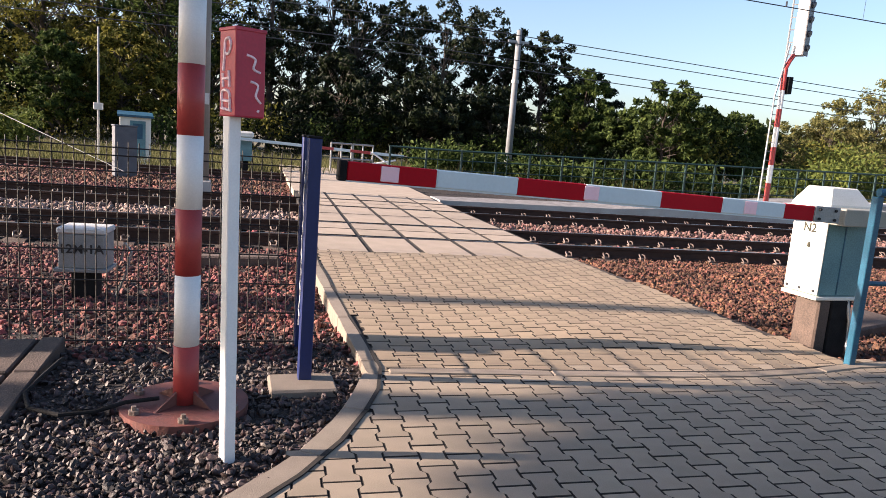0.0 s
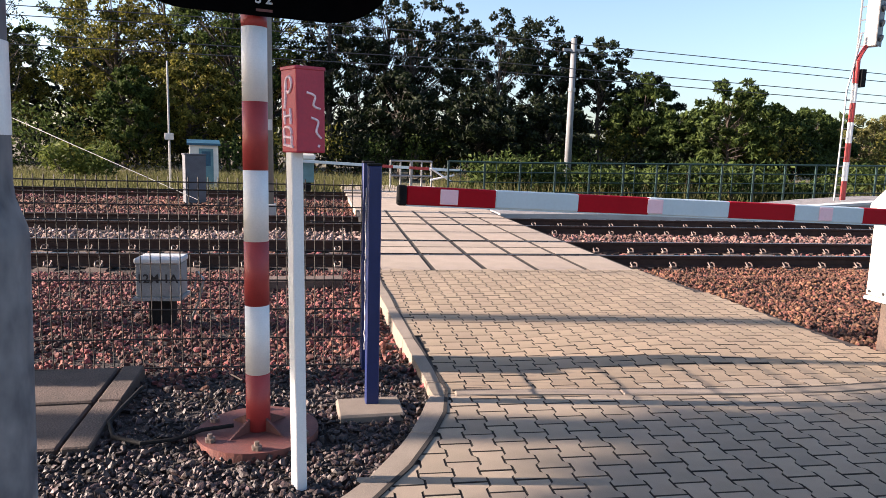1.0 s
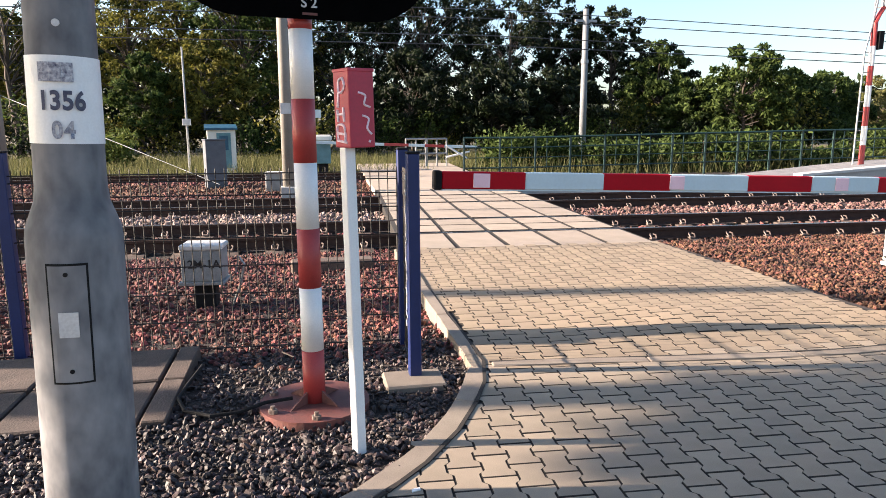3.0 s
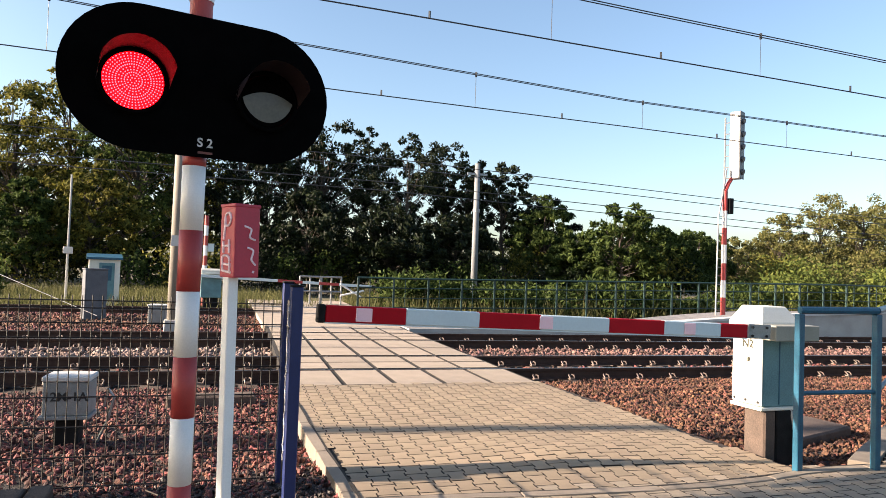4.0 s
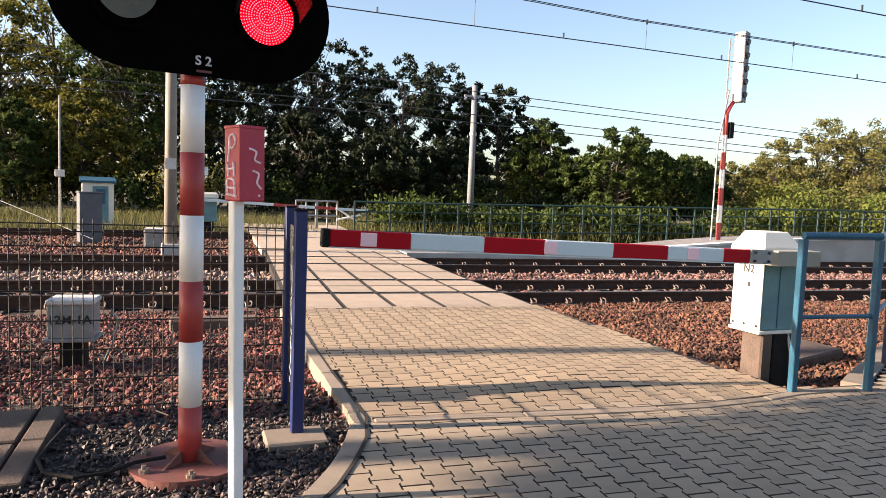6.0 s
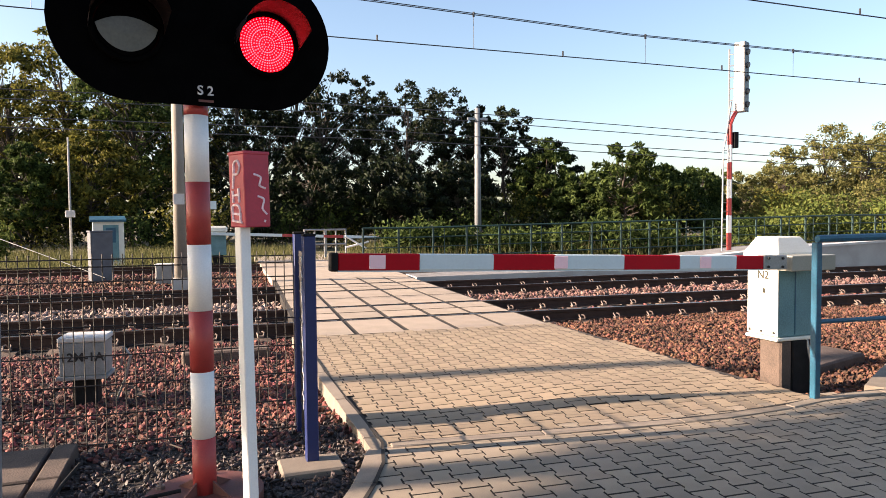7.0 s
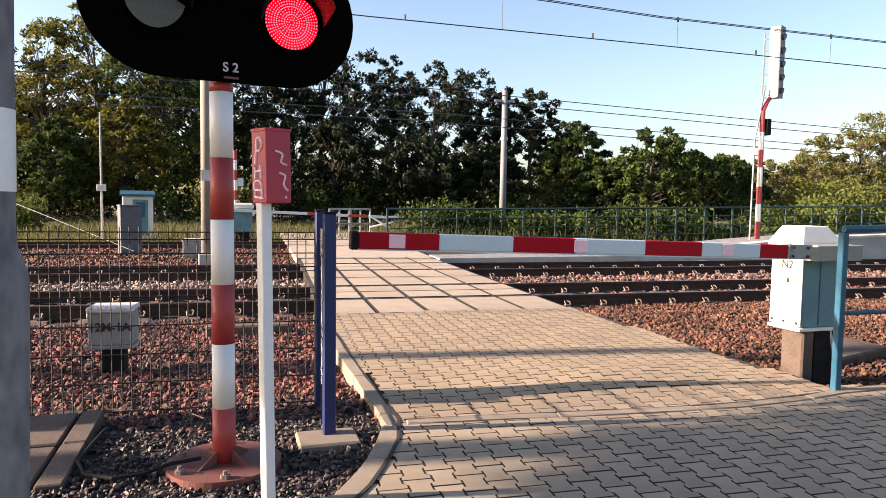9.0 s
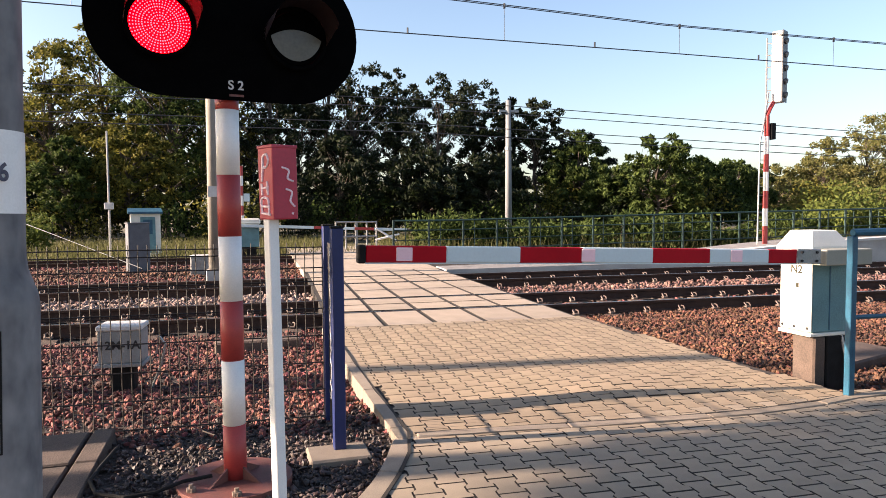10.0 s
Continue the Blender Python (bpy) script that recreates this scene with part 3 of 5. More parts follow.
def crossing_signal():
    s = thing("crossing_signal", 0, 3.9, 0, 11, "red-and-white crossing signal with twin red lamps on a black plate", "traffic light")
    bounds = [-0.01, 0.30, 0.654, 0.977, 1.326, 1.654, 2.0, 2.06]
    for i, (a, b) in enumerate(zip(bounds, bounds[1:])):
        bm = tube((0, 0, a), (0, 0, b), 0.0605 if i % 2 else 0.061, None, 28)
        part("post_band", bm, (M_WHITE, M_RED)[(i + 1) % 2], s, ("white post band", "red post band")[(i + 1) % 2], True)
    part("post_core", tube((0, 0, 2.06), (0, 0, 2.9), 0.06, None, 24), M_RED, s)
    part("post_top", tube((0, 0, 2.9), (0, 0, 3.1), 0.065, None, 24), M_WHITE, s)
    part("base_flange", prism([(0.305 * math.cos(a), 0.305 * math.sin(a)) for a in [2 * math.pi * i / 48 for i in range(48)]], -0.1, 0.0, bev=0.008), M_REDBASE, s, "round red-brown steel base flange")
    bolt = bmesh.new()
    tube((0, 0, 0), (0, 0, 0.02), 0.026, None, 6, bolt)
    tube((0, 0, 0.02), (0, 0, 0.04), 0.012, None, 8, bolt)
    bolt_me = mesh_of(bolt, M_CLIP, "bolt")
    for i in range(6):
        a = radians(20 + 60 * i)
        b = part("bolt", bolt_me, None, s)
        b.location = (0.26 * math.cos(a), 0.26 * math.sin(a), 0.0)
    for i in range(4):
        bm = bmesh.new()
        vs = [bm.verts.new(p) for p in ((0.055, -0.006, -0.001), (0.19, -0.006, -0.001), (0.055, -0.006, 0.07), (0.055, 0.006, -0.001), (0.19, 0.006, -0.001), (0.055, 0.006, 0.07))]
        for q in ((0, 1, 2), (5, 4, 3), (0, 3, 4, 1), (1, 4, 5, 2), (2, 5, 3, 0)):
            bm.faces.new([vs[j] for j in q])
        g = part("gusset", bm, M_REDBASE, s)
        g.rotation_euler = (0, 0, radians(45 + 90 * i - 11))
    bm = bmesh.new()
    o = stadium(0.315, 0.375, 0.015, 2.415)
    for y0, y1, oo in ((-0.10, -0.085, o),):
        a = [bm.verts.new((x, y0, z)) for x, z in oo]
        b = [bm.verts.new((x, y1, z)) for x, z in oo]
        bm.faces.new(a)
        bm.faces.new(b[::-1])
        for i in range(len(a)):
            bm.faces.new((a[i], b[i], b[(i + 1) % len(a)], a[(i + 1) % len(a)]))
    part("backing_plate", bm, M_BLACK, s, "matt black oval backing plate")
    part("plate_bracket", box(-0.09, 0.09, -0.085, -0.05, 2.2, 2.65, 0.005), M_BLACK, s)
    hood_bm = bmesh.new()
    rings = []
    for y, r, lim in ((0.0, 0.168, 200), (-0.05, 0.168, 190), (-0.24, 0.175, 150)):
        rings.append([hood_bm.verts.new((r * math.sin(a), y, r * math.cos(a))) for a in [radians(-lim / 2 + lim * i / 24) for i in range(25)]])
    for a, b in zip(rings, rings[1:]):
        for i in range(24):
            hood_bm.faces.new((a[i], a[i + 1], b[i + 1], b[i]))
    bmesh.ops.solidify(hood_bm, geom=hood_bm.faces[:], thickness=0.004)
    hood = mesh_of(hood_bm, M_HOOD, "hood", True)
    bez = bmesh.new()
    for i in range(40):
        a0, a1 = 2 * math.pi * i / 40, 2 * math.pi * (i + 1) / 40
        q = []
        for a in (a0, a1):
            for r, y in ((0.147, -0.0), (0.147, -0.035), (0.168, -0.035), (0.168, 0.0)):
                q.append(bez.verts.new((r * math.cos(a), y, r * math.sin(a))))
        for j in range(3):
            bez.faces.new((q[j], q[j + 1], q[j + 5], q[j + 4]))
    bmesh.ops.remove_doubles(bez, verts=bez.verts, dist=1e-5)
    bezel = mesh_of(bez, M_BLACK, "lens_ring", True)
    disc = disc_mesh()
    discs = []
    for x in (-0.333, 0.348):
        h = part("hood", hood, None, s, "black lamp hood")
        h.location = (x, -0.10, 2.385)
        b = part("lens_ring", bezel, None, s)
        b.location = (x, -0.10, 2.385)
        d = part("lamp_disc", disc, None, s, "round lamp of red light diodes")
        d.location = (x, -0.114, 2.385)
        discs.append((d, x))
    lettering("S 2", 0.066, M_TXTWHITE, s, pose(0.03, -0.102, 2.115, 90), "lettering", label="white letters S2")
    part("label_bar", box(-0.005, 0.07, -0.103, -0.1, 2.058, 2.07), M_REDBASE, s)
    return discs


discs = crossing_signal()


def rounded(stroke):
    """A stroke drawn by hand: the points joined by a soft curve."""
    p = [stroke[0], *stroke, stroke[-1]]
    out = []
    for i in range(1, len(p) - 2):
        for k in range(4):
            t = k / 4
            out.append(tuple(0.5 * (2 * b + (c - a) * t + (2 * a - 5 * b + 4 * c - d) * t * t + (3 * b - a - 3 * c + d) * t ** 3) for a, b, c, d in zip(p[i - 1], p[i], p[i + 1], p[i + 2])))
    return out + [stroke[-1]]


def marker_post():
    p = thing("marker_post", 0.20, 3.30, 0, 27, "white square post carrying a crimson box with graffiti", "post")
    q = part("post", box(-0.026, 0.026, -0.026, 0.026, -0.2, 1.43, 0.004), M_WHITE, p, "chipped white square post")
    q.matrix_local = pose(0, 0, 0, 0.5, -1.0, 0)
    b = part("box", box(-0.064, 0.064, -0.064, 0.064, 1.42, 1.75, 0.006, None, 2), M_CRIMSON, p, "crimson metal box with pale graffiti")
    b.matrix_local = pose(0.028, -0.028, 0, 0, -0.8, 0)
    part("lid_rim", box(-0.067, 0.067, -0.067, 0.067, 1.742, 1.757, 0.003), M_CRIMSON, b)
    g = [[(0.03, 1.53), (0.02, 1.6), (0.015, 1.655), (-0.02, 1.665), (-0.035, 1.63), (-0.01, 1.6), (0.02, 1.605)], [(0.035, 1.52), (0.03, 1.46)], [(-0.02, 1.53), (-0.025, 1.46)], [(0.035, 1.495), (-0.03, 1.5)], [(0.035, 1.37), (0.04, 1.44), (-0.01, 1.445), (-0.03, 1.42), (-0.03, 1.365)], [(0.04, 1.405), (-0.03, 1.4)], [(0.045, 1.37), (-0.045, 1.36)]]
    for stroke in g:
        part("graffiti", pipe([(-0.0655, y * 0.9, 1.42 + (z - 1.335) * 0.89) for y, z in rounded(stroke)], 0.006, 5), M_GRAFFITI, b)
    for stroke in ([(-0.02, 1.60), (0.02, 1.585), (0.012, 1.545), (0.045, 1.53)], [(0.0, 1.49), (0.035, 1.475), (0.025, 1.43), (0.05, 1.40)], [(0.035, 1.36), (0.04, 1.37)]):
        part("graffiti", pipe([(x * 0.9, -0.0655, 1.42 + (z - 1.335) * 0.89) for x, z in rounded(stroke)], 0.005, 5), M_GRAFFITI, b)


marker_post()


# ---- concrete lamp pole ----
def pole():
    p = thing("concrete_pole", -0.875, 2.89, 0, 0, "round concrete pole with a flared foot and a painted number band", "pole")
    p.matrix_world = pose(-0.867, 2.89, 0, 0, 1.5, 0)
    prof = [(0.165, -0.25), (0.163, 0.2), (0.161, 1.12), (0.156, 1.16), (0.124, 1.25), (0.118, 1.30), (0.116, 1.45), (0.113, 1.77), (0.105, 3.2), (0.085, 6.5)]
    bm = bmesh.new()
    seg = 40
    rings = [[bm.verts.new((r * math.cos(2 * math.pi * i / seg), r * math.sin(2 * math.pi * i / seg), z)) for i in range(seg)] for r, z in prof]
    for a, b in zip(rings, rings[1:]):
        for i in range(seg):
            bm.faces.new((a[i], a[(i + 1) % seg], b[(i + 1) % seg], b[i]))
    bm.faces.new(rings[-1])
    part("shaft", bm, M_POLE, p, "grey weathered concrete shaft", True)
    bm = bmesh.new()
    rings = [[bm.verts.new((r * math.cos(2 * math.pi * i / seg), r * math.sin(2 * math.pi * i / seg), z)) for i in range(seg)] for r, z in ((0.119, 1.456), (0.1165, 1.75))]
    for i in range(seg):
        bm.faces.new((rings[0][i], rings[0][(i + 1) % seg], rings[1][(i + 1) % seg], rings[1][i]))
    band = part("number_band", bm, M_WHITE, p, "white painted band with stencilled dark figures", True)

    def on_band(me, z, mat, name):
        """Bends flat letters round the pole, facing the paving."""
        for v in me.vertices:
            a = 0.8 * v.co.x / 0.118 - math.pi / 2 + 0.2
            r = 0.1245 - 0.0025 * (z + v.co.y - 1.456) / 0.312 + v.co.z
            v.co = (r * math.cos(a), r * math.sin(a), z + v.co.y)
        o = new(name, me)
        o.parent = band

    def flat(text, size, mat, space=1.0):
        cu = bpy.data.curves.new("letters", "FONT")
        cu.body, cu.size, cu.align_x, cu.align_y, cu.space_character, cu.offset = text, size, "CENTER", "CENTER", space, 0.0028
        tmp = bpy.data.objects.new("letters", cu)
        me = bpy.data.meshes.new_from_object(tmp)
        bpy.data.objects.remove(tmp)
        me.materials.clear()
        me.materials.append(mat)
        return me

    on_band(flat("1356", 0.088, M_TXTBLUE, 1.05), 1.598, M_TXTBLUE, "number")
    on_band(flat("04", 0.08, M_TXTFADE, 1.15), 1.50, M_TXTFADE, "number")
    for x0 in (-0.085, -0.04, 0.005):
        bm = bmesh.new()
        for i in range(4):
            x = x0 + 0.011 * i
            q = [bm.verts.new((xx, yy, 0)) for xx, yy in ((x, -0.032), (x + 0.011, -0.032), (x + 0.011, 0.032), (x, 0.032))]
            bm.faces.new(q)
        bmesh.ops.remove_doubles(bm, verts=bm.verts, dist=1e-5)
        on_band(mesh_of(bm, M_TXTWORN, "worn_mark"), 1.695, M_TXTFADE, "worn_mark")
    a = radians(-80)
    part("hole_plug", tube((0.107 * math.cos(a), 0.107 * math.sin(a), 1.855), (0.1155 * math.cos(a), 0.1155 * math.sin(a), 1.855), 0.014, 0.012, 14), M_LIDGREY, p)
    hatch = bmesh.new()
    rim = bmesh.new()
    for bm, r, a0, a1, z0, z1 in ((hatch, 0.1665, -1.87, -1.12, 0.62, 1.04), (rim, 0.1645, -1.915, -1.075, 0.612, 1.048)):
        k = 10
        lo = [bm.verts.new((r * math.cos(a0 + (a1 - a0) * i / k), r * math.sin(a0 + (a1 - a0) * i / k), z0)) for i in range(k + 1)]
        hi = [bm.verts.new((v.co.x, v.co.y, z1)) for v in lo]
        for i in range(k):
            bm.faces.new((lo[i], lo[i + 1], hi[i + 1], hi[i]))
    part("hatch_rim", rim, M_RUBBER, p)
    h = part("hatch", hatch, M_POLE, p, "service hatch cover")
    a = -1.51
    for z in (1.01, 0.66):
        part("screw", tube((0.163 * math.cos(a), 0.163 * math.sin(a), z), (0.17 * math.cos(a), 0.17 * math.sin(a), z), 0.008, None, 8), M_RUBBER, h)
    bm = box(-0.032, 0.032, -0.002, 0.002, -0.045, 0.045)
    st = part("sticker", bm, M_LIDGREY, h, "worn pale sticker")
    st.matrix_local = pose(0.1665 * math.cos(a), 0.1665 * math.sin(a), 0.83, 0, 0, math.degrees(a) + 90)


pole()


# ---- mesh fence at the gravel ----
def wire_fence():
    f = thing("wire_fence", 0, 0, 0, 0, "welded wire mesh fence on dark blue steel posts", "fence")
    ends = [(-4.9, 5.42), (-1.98, 5.23), (0.678, 5.05), (0.622, 4.22)]
    for i, (x, y) in enumerate(ends):
        w = 0.037
        c = part("post", box(-w, w, -w, w, -0.25, 1.355, 0.005), M_BLUE, f, "dark blue square post")
        c.location = (x, y, 0)
        k = part("post_cap", box(-w - 0.003, w + 0.003, -w - 0.003, w + 0.003, 1.353, 1.367, 0.004), M_RUBBER, f)
        k.location = (x, y, 0)
    for (xa, ya), (xb, yb) in zip(ends, ends[1:]):
        a, b = Vector((xa, ya, 0)), Vector((xb, yb, 0))
        d = (b - a).normalized()
        side = Vector((-d.y, d.x, 0)) * 0.005
        ln = (b - a).length
        bm = bmesh.new()
        s = 0.06
        while s < ln - 0.04:
            p = a + d * s
            tube((p.x, p.y, -0.1), (p.x, p.y, 1.235), 0.0036, None, 4, bm, False)
            s += 0.0625
        zs = [-0.05, 0.15, 0.35, 0.55, 0.75, 0.95, 1.05, 1.15, 1.2]
        for z in zs:
            for sg in (1, -1):
                p, q = a + d * 0.03 + side * sg, b - d * 0.03 + side * sg
                tube((p.x, p.y, z), (q.x, q.y, z), 0.004, None, 4, bm, False)
        part("mesh_panel", bm, M_MESHWIRE, f, "welded wire mesh panel")
    tie = bmesh.new()
    rng = random.Random(3)
    pts = [(0.579 + rng.uniform(-0.003, 0.001), 4.225 + rng.uniform(-0.022, 0.022), 0.3 + 0.03 * i) for i in range(32)]
    part("paint_drip", pipe(pts, 0.004, 5, tie), M_LIDGREY, f, "pale paint drips down the post's side")
    solid("post_footing", box(0.42, 0.79, 4.02, 4.30, -0.18, -0.012, 0.012), M_KERB, "small concrete footing of the blue post", "footing")


wire_fence()


def trench_covers():
    for i, (y0, y1) in enumerate(((3.82, 4.42), (4.45, 5.06))):
        for j, (x0, x1) in enumerate(((-3.4, -2.4), (-2.38, -1.66), (-1.64, -0.93))):
            solid("trench_cover", box(x0, x1, y0, y1, -0.16, -0.012 + 0.004 * i, 0.01), M_TRENCH, "weathered concrete cable trench cover", "cover slab", "cable trench covers")
    for y0, y1 in ((3.80, 4.42), (4.44, 5.07)):
        solid("trench_edge", box(-0.905, -0.775, y0, y1, -0.16, -0.002, 0.008), M_TRENCH, "brown-grey concrete edge beam of the cable trench", "edge beam", "cable trench edges")
    c = bmesh.new()
    pts = [(-0.72, 4.75, -0.04), (-0.70, 4.55, 0.01), (-0.74, 4.3, 0.0), (-0.76, 4.1, -0.005), (-0.70, 3.92, -0.01), (-0.55, 3.82, -0.01), (-0.4, 3.83, -0.005), (-0.27, 3.87, 0.02), (-0.12, 3.88, 0.03)]
    solid("cable", pipe(pts, 0.011, 8, c), M_RUBBER, "black cable lying on the stones", "cable")
    solid("twig", pipe([(-0.30, 4.30, -0.07), (-0.2, 4.36, -0.02), (-0.12, 4.52, 0.05), (-0.2, 4.7, 0.03)], 0.005, 5), M_WOOD, "thin pale wire end sticking out of stones", "wire")

    solid("paper_scrap", prism([(-0.022, -0.008), (0.018, -0.012), (0.024, 0.007), (-0.012, 0.012)], 0.0, 0.004), M_WHITE, "small crumpled white paper scrap on the paving", "litter", m=pose(0.398, 2.824, 0.001, 0, 0, 20))


trench_covers()


def cable_box():
    b = thing("cable_box", -0.945, 6.72, 0, -6, "grey trackside cable box with a light lid", "cabinet")
    part("body", box(-0.18, 0.18, -0.14, 0.14, 0.13, 0.42, 0.008), M_GREYBOX, b)
    part("lid", box(-0.19, 0.19, -0.155, 0.155, 0.42, 0.47, 0.012), M_LIDGREY, b, "light grey lid")
    part("foot_rim", box(-0.205, 0.20, -0.165, 0.165, 0.10, 0.13, 0.004), M_GREYBOX, b)
    part("pedestal", box(-0.1, 0.1, -0.08, 0.08, -0.25, 0.10, 0.01), M_RUBBER, b)
    lettering("12M-1A", 0.105, M_TXTGREY, b, pose(0.0, -0.143, 0.29, 90), label="dark stencilled code")
    solid("cable_loop", pipe([(-0.70, 6.6, -0.1), (-0.62, 6.58, 0.1), (-0.58, 6.57, 0.28), (-0.63, 6.57, 0.36), (-0.66, 6.6, 0.2)], 0.012, 6), M_STEEL, "grey cable loop standing beside the box", "cable")
    solid("stone_block", box(-0.2, 0.75, 8.0, 8.25, -0.2, 0.0, 0.02), M_SLEEPER, "pale concrete block edge before the rail", "block")


cable_box()


# ---- barrier with its machine ----
def barrier():
    m = thing("crossing_barrier", 4.84, 4.68, 0, 0, "lowered crossing barrier with a cream and pale teal machine", "barrier")
    part("pedestal", box(-0.14, -0.01, -0.12, 0.12, -0.32, 0.37, 0.015), M_TRENCH, m, "weathered concrete stub")
    # added black block where shade falls under the cabinet, behind the stub
    part("shadow_box", box(-0.008, 0.20, -0.125, 0.16, -0.3, 0.37, 0.01), M_RUBBER, m, "black block standing in for the shade under the cabinet")
    part("body", box(-0.16, 0.25, -0.11, 0.22, 0.40, 1.03, 0.012), M_BOXCYAN, m, "pale teal cabinet body")
    door = part("door", box(-0.178, -0.161, -0.115, 0.225, 0.41, 1.02, 0.005), M_BOXWHITE, m, "cream white cabinet door")
    part("sill", box(-0.19, 0.26, -0.125, 0.235, 0.37, 0.40, 0.006), M_BOXWHITE, m)
    part("seam", box(0.02, 0.03, -0.114, -0.109, 0.42, 1.0), M_TEAL, m)
    bolt = mesh_of(tube((0, 0, 0), (-0.008, 0, 0), 0.012, None, 8), M_TXTGREY, "bolt")
    for y in (-0.08, 0.06, 0.19):
        b = part("bolt", bolt, None, door)
        b.location = (-0.178, y, 0.44)
    lettering("N2", 0.10, M_TXTOLIVE, door, pose(-0.1795, 0.045, 0.935, 90, 0, -90), label="olive letters N2")
    part("lock", box(-0.184, -0.177, 0.02, 0.045, 0.78, 0.82), M_TXTOLIVE, door)
    bm = bmesh.new()
    lo = [bm.verts.new((x, y, 1.05)) for x, y in ((-0.20, -0.13), (0.25, -0.13), (0.25, 0.26), (-0.20, 0.26))]
    mid = [bm.verts.new((x, y, 1.13)) for x, y in ((-0.20, -0.13), (0.25, -0.13), (0.25, 0.26), (-0.20, 0.26))]
    hi = [bm.verts.new((x, y, 1.27)) for x, y in ((-0.11, -0.04), (0.16, -0.04), (0.16, 0.20), (-0.11, 0.20))]
    for a, b in ((lo, mid), (mid, hi)):
        for i in range(4):
            bm.faces.new((a[i], a[(i + 1) % 4], b[(i + 1) % 4], b[i]))
    bm.faces.new(hi)
    bm.faces.new(lo[::-1])
    bmesh.ops.bevel(bm, geom=bm.edges[:], offset=0.008, segments=1, affect="EDGES")
    part("cap", bm, M_BOXWHITE, m, "cream white sloping cap")
    part("bracket", box(-0.22, 0.27, -0.30, -0.14, 0.99, 1.12, 0.006), M_BOXBEIGE, m, "beige counterweight bracket")
    part("conduit", pipe([(0.16, -0.11, 0.38), (0.17, -0.15, 0.2), (0.16, -0.17, 0.0), (0.19, -0.18, -0.14)], 0.014, 8), M_STEEL, m)
    arm = part("arm", box(-3.78, -0.06, -0.026, 0.026, -0.05, 0.05), M_ARMWHITE, m, "lowered red-and-white barrier arm")
    arm.matrix_local = pose(-0.22, -0.26, 1.065, 0, 1.75, 0)
    xs = [-3.785, -3.236, -2.70, -2.21, -1.63, -1.12, -0.57, -0.29]
    for i, (a, b) in enumerate(zip(xs, xs[1:])):
        part("arm_band", box(a, b, -0.03, 0.03, -0.055, 0.055, 0.006), (M_REDBRIGHT, M_ARMWHITE)[i % 2], arm, ("red arm band", "white arm band")[i % 2])
    part("lower_rail", box(-3.785, -0.29, -0.022, 0.022, -0.064, -0.0552), M_ARMWHITE, arm)
    part("tip", box(-3.84, -3.785, -0.034, 0.034, -0.062, 0.06, 0.012, None, 2), M_RUBBER, arm, "black rubber tip")
    part("hub_plate", box(-0.29, -0.05, -0.036, 0.036, -0.06, 0.06, 0.004), M_STEEL, arm, "bolted steel hub plate")
    for x in (-0.25, -0.1):
        for z in (-0.035, 0.035):
            part("bolt", tube((x, -0.036, z), (x, -0.048, z), 0.011, None, 6), M_TXTGREY, arm)
    for x in (-3.53, -2.17, -0.88):
        part("reflector", box(x - 0.055, x + 0.055, -0.036, -0.0302, -0.045, 0.045, 0.003), M_PINK, arm, "square pink reflector")


barrier()


# ---- teal railing on the paved side ----
def railing():
    r = thing("railing", 0, 0, 0, 0, "teal steel pipe railing along the paving edge", "railing")
    posts = [(4.56, 4.09, 1.30), (5.27, 3.98, 1.31), (7.3, 5.22, 1.34), (8.42, 5.87, 1.36), (9.52, 6.51, 1.38), (10.76, 7.18, 1.4), (11.62, 7.13, 1.4), (13.0, 7.03, 1.4), (14.6, 6.93, 1.4)]
    for i, (x, y, h) in enumerate(posts):
        a = ANG if i in (0, 1) or i > 5 else 31
        p = part("post", box(-0.028, 0.028, -0.028, 0.028, -0.15, h - 0.06, 0.005), M_TEAL, r)
        p.matrix_local = pose(x, y, 0, 0, 0, a)
    for (xa, ya, ha), (xb, yb, hb) in zip(posts, posts[1:]):
        for z, w in ((0.0, 0.03), (-0.655, 0.018)):
            part("rail", pipe([(xa, ya, ha - 0.03 + z), (xb, yb, hb - 0.03 + z)], w, 8), M_TEAL, r)
    b = thing("dark_post", 6.34, 4.61, 0, 31, "short navy steel post beside the railing", "post")
    part("shaft", box(-0.032, 0.032, -0.032, 0.032, -0.1, 1.02, 0.005), M_NAVY, b)
    part("cap", box(-0.036, 0.036, -0.036, 0.036, 1.02, 1.032, 0.004), M_RUBBER, b)
    solid("cover_slab", box(-0.5, 0.5, -0.27, 0.27, -0.12, 0.03, 0.02), M_SLEEPER, "worn concrete cover slab lying in the ballast", "cover slab", m=pose(6.1, 5.45, -0.05, 1.5, -2, 12))


railing()


# ---- far side: masts, signal, hut, boxes ----
def mast(x, y, h, r0, r1, label, name="catenary_mast", seg=14, mat=None):
    t = thing(name, x, y, -0.3, 0, label, "mast", "masts")
    part("shaft", tube((0, 0, 0), (0, 0, h + 0.3), r0, r1, seg), mat or M_MAST, t, "", True)
    return t


